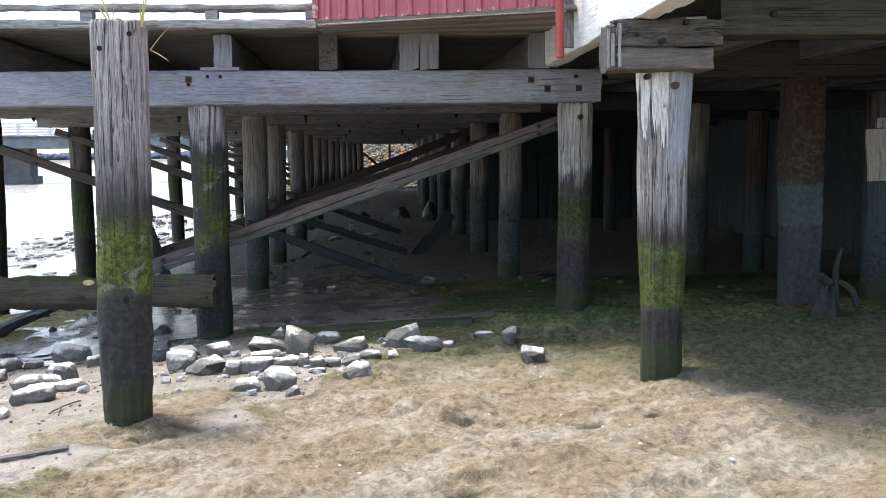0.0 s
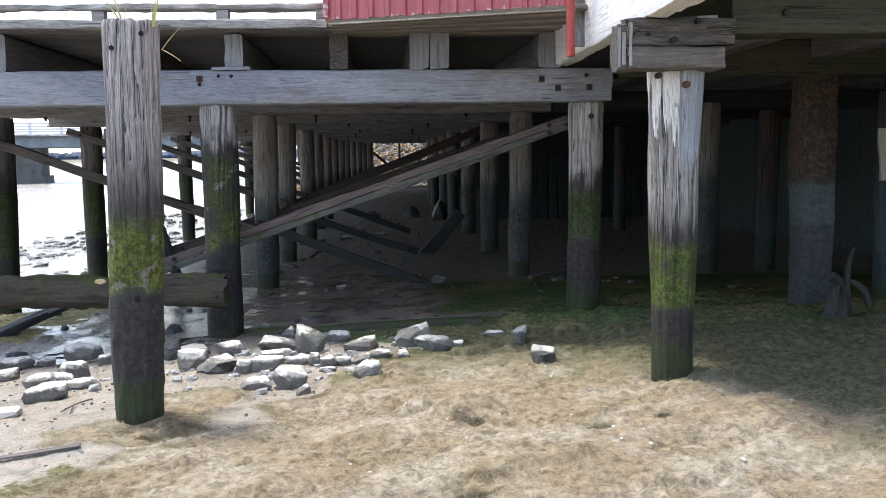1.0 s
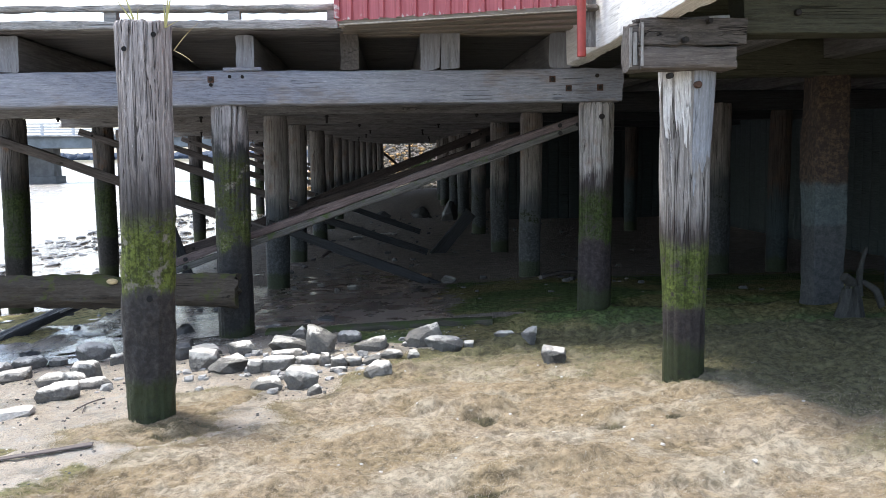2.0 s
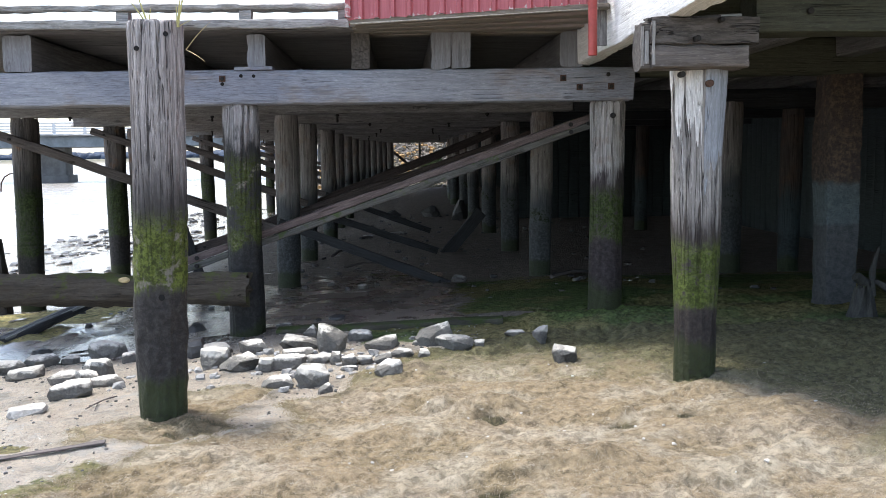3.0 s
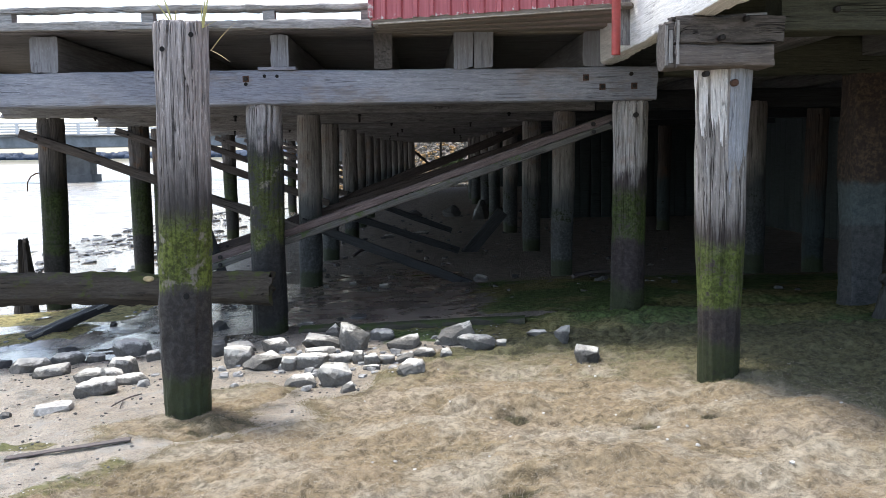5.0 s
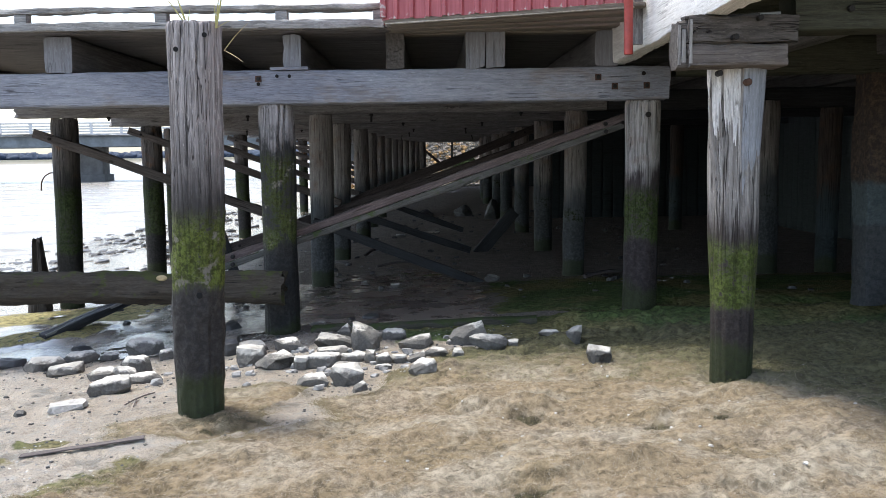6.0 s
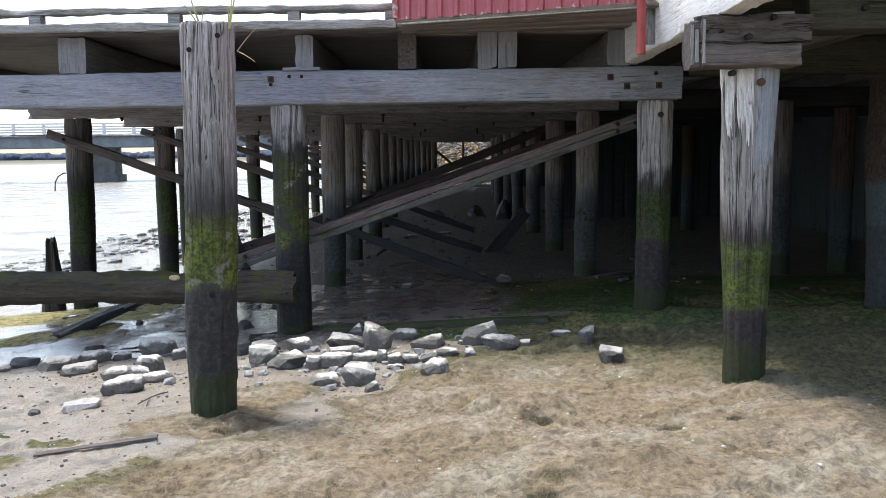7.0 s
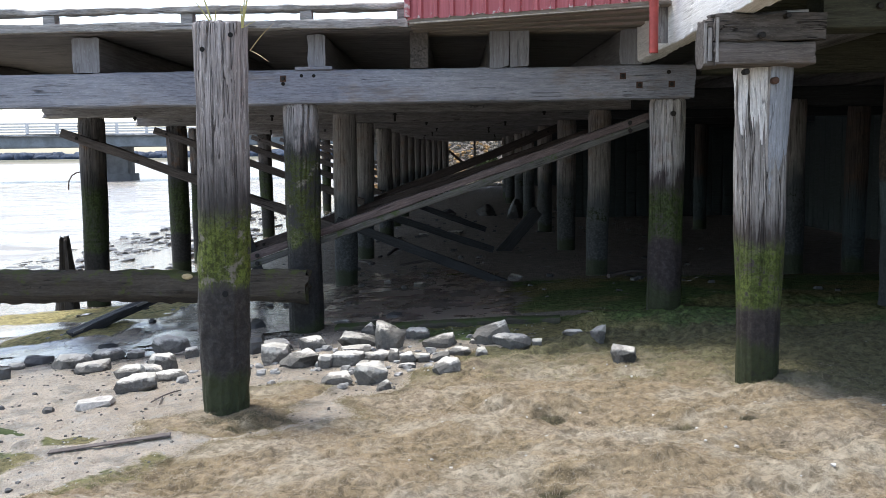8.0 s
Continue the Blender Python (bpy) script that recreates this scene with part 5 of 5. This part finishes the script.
# By the mat's upper edge.
stone(0.26, 8.02, 0.34, 0.22, 0.20, "wedge", 17, lean=1.0, label=MAT)
stone(0.15, 7.65, 0.11, 0.09, 0.08, "block", 18, label=MAT)
stone(0.41, 7.90, 0.37, 0.19, 0.12, "wedge", 19, lean=-0.4, label=MAT)
stone(0.11, 8.01, 0.10, 0.07, 0.05, "slab", 20, label=MAT)
stone(0.94, 7.78, 0.18, 0.09, 0.05, "slab", 21, label=MAT)
stone(1.15, 7.73, 0.14, 0.11, 0.13, "wedge", 22, lean=0.6, label=MAT)
stone(1.21, 6.87, 0.19, 0.14, 0.13, "block", 23, label=MAT)
stone(0.62, 7.60, 0.09, 0.07, 0.07, "block", 24, label=MAT)
# Round the free-standing post.
stone(-1.25, 9.49, 0.17, 0.08, 0.05, "slab", 25)
stone(-0.42, 8.41, 0.23, 0.14, 0.10, "block", 26)
stone(-0.72, 9.70, 0.18, 0.10, 0.07, "wedge", 27, material=ROCK_WET, label=WETS)
stone(-0.45, 7.20, 0.14, 0.07, 0.05, "slab", 28)
stone(-1.58, 7.64, 0.25, 0.19, 0.17, "block", 29)
stone(-1.70, 8.27, 0.32, 0.16, 0.11, "slab", 30)
stone(-1.35, 8.01, 0.27, 0.20, 0.15, "block", 31)
stone(-1.33, 7.48, 0.37, 0.23, 0.16, "wedge", 32, lean=0.4)
stone(-1.12, 7.35, 0.13, 0.09, 0.12, "block", 33)
stone(-2.56, 7.65, 0.24, 0.18, 0.18, "block", 34)
stone(-2.81, 7.58, 0.27, 0.17, 0.11, "wedge", 35, lean=0.7)
stone(-2.56, 7.38, 0.20, 0.15, 0.13, "block", 36)
stone(-2.56, 6.96, 0.31, 0.19, 0.13, "block", 37)
stone(-2.41, 7.30, 0.29, 0.15, 0.09, "slab", 38)
stone(-2.78, 8.61, 0.36, 0.24, 0.17, "block", 39)
stone(-2.48, 8.24, 0.13, 0.10, 0.11, "block", 40)
stone(-3.08, 8.47, 0.17, 0.11, 0.08, "slab", 42)
stone(-2.18, 9.61, 0.22, 0.16, 0.13, "wedge", 43, material=ROCK_WET, label=WETS)
stone(-1.90, 8.27, 0.20, 0.15, 0.17, "slab", 44, material=ROCK_WET, label=WETS)
stone(-3.57, 8.20, 0.36, 0.20, 0.14, "wedge", 45, lean=0.6)
stone(-3.31, 8.39, 0.33, 0.18, 0.13, "slab", 46)
stone(-3.27, 7.92, 0.34, 0.17, 0.10, "slab", 47)
stone(-4.04, 7.85, 0.15, 0.11, 0.11, "block", 48, material=ROCK_WET, label=WETS)
stone(-2.71, 6.56, 0.28, 0.24, 0.06, "slab", 49, material=PALE_ROCK, label="flat whitish stone sunk in the mud")
stone(-3.04, 6.50, 0.09, 0.06, 0.06, "wedge", 50, material=ROCK_WET, label=WETS)
stone(-4.11, 8.24, 0.16, 0.10, 0.07, "slab", 52)
stone(-4.01, 8.47, 0.30, 0.15, 0.09, "slab", 53, material=ROCK_WET, label=WETS)
stone(-3.59, 9.13, 0.20, 0.10, 0.07, "block", 54, material=ROCK_WET, label=WETS)

stone(0.80, 13.05, 0.22, 0.14, 0.12, "wedge", 61, label="pale stone at the lower end of a fallen brace")
for x, y, w, h, k in ((0.9, 27.9, 0.6, 0.35, 62), (1.65, 26.2, 0.5, 0.55, 63), (2.3, 27.0, 0.5, 0.3, 64), (-0.3, 28.6, 0.6, 0.25, 65)):
    stone(x, y, w, w * 0.8, h, "peak", k, 0.3, ROCK_WET, "dark wet boulder on the mud under the wharf", "boulders under the wharf")
for x, y, w, k in ((-0.09, 22.3, 0.45, 66), (-0.8, 21.7, 0.26, 67), (-0.57, 12.6, 0.14, 68), (-1.03, 13.1, 0.12, 69)):
    stone(x, y, w, w * 0.6, 0.08, "slab", k, label="pale flat stone lying in the wet mud")
SHELL = plain("pale shell and grit", (0.46, 0.45, 0.42), 0.8, 0, 20, 0.4)

# Stones of the river's edge, past counting.
def rubble(name, count, place, sizes, material, label, seed, category="stones", low=True):
    rnd = random.Random(seed)
    kinds = []
    for k in range(7):
        bm = bmesh.new()
        bm.from_mesh(stone_mesh(1, 0.85, 0.6, 300 + seed * 10 + k, material, low))
        kinds.append((np.array([v.co[:] for v in bm.verts]), [[v.index for v in f.verts] for f in bm.faces]))
        bm.free()
    verts, faces, start = [], [], 0
    for _ in range(count):
        x, y, z = place(rnd)
        co, fs = kinds[rnd.randrange(7)]
        s, a = rnd.uniform(*sizes), rnd.random() * math.tau
        ca, sa = math.cos(a) * s, math.sin(a) * s
        flat = rnd.uniform(0.55, 0.95)
        k = np.stack([co[:, 0] * ca - co[:, 1] * sa + x, co[:, 0] * sa + co[:, 1] * ca + y, co[:, 2] * s * flat + z], 1)
        verts += k.tolist()
        faces += [[start + i for i in f] for f in fs]
        start += len(co)
    return thing(name, mesh_of(name, verts, faces, material), label, category, kind="stuff")


ROCK_CHIP = plain("grey chip rock", (0.25, 0.25, 0.245), 0.85, 0, 14, 0.45, 0.6)


def shore(rnd):
    y = rnd.uniform(15, 44)
    x = rnd.uniform(-11.5, -5.6)
    return x, y, on_ground(x, y) - 0.10


def bank(rnd):
    y = rnd.uniform(51.9, 60)
    x = rnd.uniform(-5, 6)
    return x, y, on_ground(x, y) - 0.03


def under(rnd):
    y = rnd.uniform(9.5, 30)
    x = rnd.uniform(-4.5, 4.5)
    return x, y, on_ground(x, y) - 0.01


rubble("shore_stones", 800, shore, (0.06, 0.4), ROCK_WET, "dark stones strewn along the river's edge", 1, low=False)
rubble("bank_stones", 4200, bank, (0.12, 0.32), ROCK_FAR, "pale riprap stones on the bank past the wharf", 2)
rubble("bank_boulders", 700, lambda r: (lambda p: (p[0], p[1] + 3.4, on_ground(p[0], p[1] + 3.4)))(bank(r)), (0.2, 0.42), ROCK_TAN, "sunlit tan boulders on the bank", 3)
rubble("pale_bits", 150, under, (0.02, 0.07), ROCK_CHIP, "pale shell and stone bits in the mud under the wharf", 8)
rubble("mud_stones", 260, under, (0.03, 0.13), ROCK_WET, "small dark stones and shells in the mud under the wharf", 4)


def heap(rnd):
    while True:
        x, y = rnd.gauss(-0.75, 0.65), rnd.gauss(7.35, 0.5)
        if dry_mat(np.array(x), np.array(y)) < 0.5:
            return x, y, on_ground(x, y) - 0.012


rubble("stone_chips", 90, heap, (0.04, 0.11), ROCK_CHIP, "small grey stone chips among the larger stones", 7, low=False)


def beach(rnd):
    while True:
        y = 3.8 + 5.4 * rnd.random() ** 1.2
        x = rnd.uniform(-5, 0.8)
        if dry_mat(np.array(x), np.array(y)) < 0.4:
            return x, y, on_ground(x, y) - 0.003


rubble("pebbles", 3800, beach, (0.004, 0.018), SHELL, "pale pebbles and shell bits on the mud", 5, "pebbles")
def on_mat(rnd):
    while True:
        x, y = rnd.uniform(-1.2, 3.4), rnd.uniform(3.6, 7.2)
        if dry_mat(np.array(x), np.array(y)) > 0.8:
            return x, y, on_ground(x, y)


rubble("shell_bits", 60, on_mat, (0.008, 0.03), SHELL, "pale shell bits caught in the sea grass", 10, "pebbles")
rubble("dark_pebbles", 1100, beach, (0.005, 0.03), ROCK_WET, "dark pebbles on the mud", 6, "pebbles")


def wet_mud(rnd):
    x, y = rnd.uniform(-4.6, -1.7), rnd.uniform(8.3, 11.2)
    return x, y, on_ground(x, y) + 0.002


rubble("wet_grit", 1500, wet_mud, (0.004, 0.015), ROCK_WET, "dark grit and small stones on the wet mud", 11, "pebbles")
rubble("wet_shells", 500, wet_mud, (0.004, 0.012), SHELL, "pale shell bits on the wet mud", 12, "pebbles")
rubble("dark_stones", 40, beach, (0.02, 0.055), ROCK_WET, "dark wet pebbles and clods on the mud", 9, "pebbles")


# ---- dried sea grass: loose fibres over the mat ----
def fibres(name, count, seed, material, label, test):
    rng = np.random.default_rng(seed)
    x, y = rng.uniform(-3.2, 4.2, count * 3), 2.6 + 6.2 * rng.random(count * 3) ** 1.25
    keep = test(x, y, rng)
    x, y = x[keep][:count], y[keep][:count]
    n = len(x)
    a = rng.uniform(0, math.pi, n)
    size = rng.uniform(0.006, 0.024, n)
    wide = rng.uniform(0.0003, 0.0008, n)
    bend = rng.normal(0, 0.5, n)
    pts = []
    for k in range(4):
        t = k / 3 - 0.5
        ang = a + bend * t
        px, py = x + np.cos(ang) * size * t, y + np.sin(ang) * size * t
        pz = ground_height(px, py) + 0.002 + 0.009 * rng.random(n) * (1 if k in (1, 2) else 0.35)
        for s in (-1, 1):
            pts.append(np.stack([px - np.sin(ang) * wide * s, py + np.cos(ang) * wide * s, pz + s * wide * 0.5], 1))
    verts = np.stack(pts, 1).reshape(-1, 3)
    base = np.arange(n)[:, None] * 8
    faces = np.concatenate([base + np.array([2 * k, 2 * k + 1, 2 * k + 3, 2 * k + 2]) for k in range(3)])
    me = bpy.data.meshes.new(name)
    me.from_pydata(verts.tolist(), [], faces.tolist())
    me.materials.append(material)
    return thing(name, me, label, "sea grass", kind="stuff")


def make_fibre(name, dark, pale):
    m = Nodes(name)
    r = m.add("NewGeometry").outputs["Random Per Island"]
    return m.done(m.mix(r, dark, pale), 0.9)


FIBRE = make_fibre("dry sea grass", (0.17, 0.14, 0.10), (0.37, 0.32, 0.245))
fibres("dried_sea_grass", 120000, 1, FIBRE, "tangled mat of dried straw-coloured sea grass", lambda x, y, r: (dry_mat(x, y) > 0.45 + 0.3 * r.random(len(x))) & (y + 0.62 * np.clip(x - 0.9, 0, 2.2) < 6.5 + 1.2 * r.random(len(x))))
WEED_FIBRE = make_fibre("damp olive weed", (0.02, 0.022, 0.01), (0.10, 0.105, 0.05))
fibres("damp_sea_grass", 26000, 2, WEED_FIBRE, "damp dark olive sea grass in the shade", lambda x, y, r: (dry_mat(x, y) > 0.45 + 0.3 * r.random(len(x))) & (y + 0.62 * np.clip(x - 0.9, 0, 2.2) > 7.1 + 0.9 * r.random(len(x))))


def tufts(name, count, seed, material, label, test):
    """Clumps of weed that stand a little proud of the mat: short curved strands spreading from each clump's foot."""
    rng = np.random.default_rng(seed)
    cx, cy = rng.uniform(-2.6, 4.0, 60000), 3.2 + 5.4 * rng.random(60000) ** 1.15
    keep = test(cx, cy)
    cx, cy = cx[keep][:count], cy[keep][:count]
    each = 34
    n = len(cx) * each
    size = np.repeat(rng.uniform(0.015, 0.055, len(cx)), each)
    lean = np.repeat(rng.uniform(0, math.tau, len(cx)), each)
    x = np.repeat(cx, each) + rng.normal(0, 1, n) * size * 0.9
    y = np.repeat(cy, each) + rng.normal(0, 1, n) * size * 0.5
    z = ground_height(x, y)
    a = lean + rng.normal(0, 0.9, n)
    length, rise = size * rng.uniform(0.5, 1.2, n), size * rng.uniform(0.08, 0.38, n)
    wide = rng.uniform(0.0004, 0.0010, n)
    pts = []
    for k in range(4):
        t = k / 3
        px, py = x + np.cos(a) * length * t, y + np.sin(a) * length * t
        pz = z + rise * (1 - (1.6 * t - 0.9) ** 2) * 0.9 - 0.002
        for side in (-1, 1):
            pts.append(np.stack([px - np.sin(a) * wide * side, py + np.cos(a) * wide * side, pz], 1))
    verts = np.stack(pts, 1).reshape(-1, 3)
    base = np.arange(n)[:, None] * 8
    faces = np.concatenate([base + np.array([2 * k, 2 * k + 1, 2 * k + 3, 2 * k + 2]) for k in range(3)])
    me = bpy.data.meshes.new(name)
    me.from_pydata(verts.tolist(), [], faces.tolist())
    me.materials.append(material)
    return thing(name, me, label, "sea grass", kind="stuff")


TUFT = make_fibre("matted brown sea grass", (0.13, 0.105, 0.066), (0.42, 0.36, 0.26))
tufts("sea_grass_tufts", 650, 5, TUFT, "small tufts of dried brown sea grass standing out of the mat", lambda x, y: (dry_mat(x, y) > 0.55) & (y + 0.62 * np.clip(x - 0.9, 0, 2.2) < 7.3) & (lattice(x * 1.6, y * 2.2, 71) > -0.35))
OLIVE_TUFT = make_fibre("olive weed", (0.045, 0.042, 0.014), (0.21, 0.19, 0.075))
tufts("olive_weed_tufts", 900, 6, OLIVE_TUFT, "olive tufts of damp weed near the shade", lambda x, y: (dry_mat(x, y) > 0.45) & (y + 0.62 * np.clip(x - 0.9, 0, 2.2) > 6.6))
GREEN_WEED = make_fibre("green weed", (0.05, 0.06, 0.015), (0.22, 0.24, 0.07))
fibres("green_weed", 6000, 3, GREEN_WEED, "ragged fringe of green and olive weed along the mat", lambda x, y, r: (dry_mat(x, y) > 0.2) & (dry_mat(x, y) < 0.85) & (y < 7.6) & (lattice(x * 1.9, y * 1.9, 70) > -0.1))
tufts("mat_edge_tufts", 420, 7, make_fibre("brown edge weed", (0.08, 0.062, 0.03), (0.30, 0.25, 0.15)), "ragged brown weed at the rim of the mat", lambda x, y: (dry_mat(x, y) > 0.35) & (dry_mat(x, y) < 0.7) & (y < 7.8))
DARK_WEED = make_fibre("dark matted weed", (0.03, 0.027, 0.013), (0.14, 0.12, 0.065))
fibres("dark_weed", 9000, 4, DARK_WEED, "dark matted weed heaped round the foot of the post", lambda x, y, r: np.hypot((x + 1.46) / 0.34, (y - 5.68) / 0.16) < 0.6 + 0.5 * r.random(len(x)))


tufts("dark_weed_tufts", 90, 8, DARK_WEED, "dark clods of weed heaped against the foot of the post", lambda x, y: np.hypot((x + 1.40) / 0.30, (y - 5.70) / 0.12) < 1)


# ---- grass on the free-standing pile ----
def blades(name, at, rows, material, label):
    ob = thing(name, mesh_of(name, [], [], material), label, "grass", m=pose(*at))
    for dx, dz, w in rows:
        pts = []
        for k in range(6):
            t = k / 5
            ww = w * (1 - t ** 2) + 0.001
            c = (dx * t + 0.05 * dx * t * t, -0.02 * t, dz * t - 0.25 * abs(dx) * t * t)
            pts += [(c[0] - ww, c[1], c[2]), (c[0] + ww, c[1] + 0.002, c[2])]
        part("blade", mesh_of("blade", pts, [(2 * k, 2 * k + 1, 2 * k + 3, 2 * k + 2) for k in range(5)], material), ob)
    return ob


blades("grass_tuft", (-1.55, 5.86, 2.42), [(-0.07, 0.26, 0.006), (-0.12, 0.22, 0.005), (0.02, 0.12, 0.004)], GRASS, "tuft of yellow-green grass growing from the post's top")
blades("grass_tuft", (-1.37, 5.84, 2.42), [(0.06, 0.27, 0.006), (0.03, 0.22, 0.005), (0.20, 0.12, 0.003), (0.0, 0.14, 0.004)], GRASS, "tuft of yellow-green grass growing from the post's top")
blades("straw_stalk", (-1.32, 5.82, 2.28), [(0.11, -0.045, 0.003), (0.15, 0.20, 0.0022)], STRAW, "bent dry straw stalk hanging from the post")


# ---- stump under the shed ----
DARK_ROOT = timber("black root wood", (0.06, 0.06, 0.055), (0.035, 0.036, 0.034), (0.015, 0.015, 0.014), "z", moss=0.2)
st = thing("root_stump", pile_mesh(-0.1, 0.30, 0.15, 0.05, 401, DARK_ROOT, 22, 16, 0.03, (0.02, 0), 0.08, 0.06), "gnarled dark root stump standing in the shade", "stump", m=pose(4.30, 8.35, on_ground(4.30, 8.35)))
part("root", rough_beam(0.46, 0.055, 0.05, 402, material=DARK_ROOT, wear=0.03, bow=0.03, round_=0.8), st, "", between((0.10, 0.02, 0.20), (0.14, 0.02, 0.66)))
part("root", rough_beam(0.30, 0.07, 0.05, 403, material=DARK_ROOT, wear=0.03, bow=0.04, round_=0.8), st, "", between((0.10, 0.0, 0.34), (0.30, -0.05, 0.08)))
part("root", rough_beam(0.14, 0.05, 0.045, 404, material=DARK_ROOT, wear=0.03, round_=0.8), st, "", between((0.02, 0, 0.32), (-0.10, -0.03, 0.40)))


# ---- bush on the bank past the wharf ----
def bush(x, y, z, w, h, seed):
    """A thicket of small leaves on thin stems."""
    rnd = random.Random(seed)
    verts, faces = [], []
    for _ in range(1500):
        a, r, t = rnd.random() * math.tau, rnd.random() ** 0.5, rnd.random()
        c = Vector((math.cos(a) * r * w * (1 - 0.5 * t), math.sin(a) * r * w * 0.6 * (1 - 0.5 * t), h * t * (1 - 0.35 * r)))
        u = Vector((rnd.gauss(0, 1), rnd.gauss(0, 1), rnd.gauss(0, 1))).normalized() * 0.07
        v = u.cross(Vector((rnd.gauss(0, 1), rnd.gauss(0, 1), 1))).normalized() * 0.035
        b = len(verts)
        verts += [c - u, c + v, c + u, c - v]
        faces.append((b, b + 1, b + 2, b + 3))
    return thing("bush", mesh_of("bush", verts, faces, plain("dull green leaves", (0.06, 0.085, 0.03), 0.8, 0, 5)), "dull green bush among the stones of the bank", "bush", m=pose(x, y, z))


bush(1.55, 55.6, on_ground(1.55, 55.6), 0.8, 1.3, 601)
bush(2.2, 56.4, on_ground(2.2, 56.4), 0.6, 1.0, 602)


# ---- the road bridge far over the river ----
bridge = thing("road_bridge", mesh_of("road_bridge", [], [], CONCRETE), "distant grey road bridge with pale railings over the river", "bridge", m=pose(-37.5, 103.0, 0, 0, 0, 6))
part("girder", rough_beam(160, 8.0, 1.25, 500, material=STEEL_GIRDER, steps=40, wear=0.01), bridge, "grey-blue girder", pose(-110, 4, 3.40))
part("deck", rough_beam(160, 9.2, 0.30, 501, material=CONCRETE, steps=40, wear=0.01), bridge, "", pose(-110, 4, 4.12))
for z in (4.50, 4.78, 5.06, 5.40):
    part("rail", rough_beam(160, 0.12, 0.17, 502, material=WHITE_RAIL, steps=8, wear=0.004), bridge, "", pose(-110, -0.4, z))
post = rough_beam(1.15, 0.2, 0.34, 503, material=WHITE_RAIL, steps=2, wear=0.004)
for k in range(36):
    part("post", post, bridge, "", pose(-80 + k * 3.2, -0.4, 4.25, 0, -90, 0))
for x in (-32.0, -1.2, 30.0):
    part("pier", rough_beam(5.2, 3.4, 3.2, 504, material=CONCRETE_DARK, steps=6, wear=0.02), bridge, "dark concrete pier", pose(x, 4, -2.3, 0, -90, 0))
    part("footing", rough_beam(1.6, 4.6, 3.9, 505, material=CONCRETE_DARK, steps=4, wear=0.02), bridge, "", pose(x, 4, -1.9, 0, -90, 0))

# Hedges on the far bank, the blue of haze put into their colour.
def far_wood(count, seed):
    rnd = random.Random(seed)
    verts, faces = [], []
    for _ in range(count):
        x, y = rnd.uniform(-470, 60), rnd.uniform(515, 540)
        r, h = rnd.uniform(2.2, 5.0), rnd.uniform(2.2, 4.4)
        b = len(verts)
        for j, (q, z) in enumerate(((1.0, 0.0), (1.1, 0.45), (0.6, 0.85))):
            for i in range(7):
                a = math.tau * i / 7
                k = rnd.uniform(0.8, 1.2)
                verts.append((x + r * q * k * math.cos(a), y + r * q * k * math.sin(a), 0.6 + h * z * k))
        verts.append((x, y, 0.6 + h))
        for j in range(2):
            faces += [(b + j * 7 + i, b + j * 7 + (i + 1) % 7, b + j * 7 + 7 + (i + 1) % 7, b + j * 7 + 7 + i) for i in range(7)]
        faces += [(b + 14 + i, b + 14 + (i + 1) % 7, b + 21) for i in range(7)]
    return thing("far_bushes", mesh_of("far_bushes", verts, faces, plain("far foliage with haze in its colour", (0.03, 0.045, 0.075), 0.9, 0, 0.3), True), "hazy blue-green line of bushes past the river", "bushes", kind="stuff")


far_wood(1300, 9)
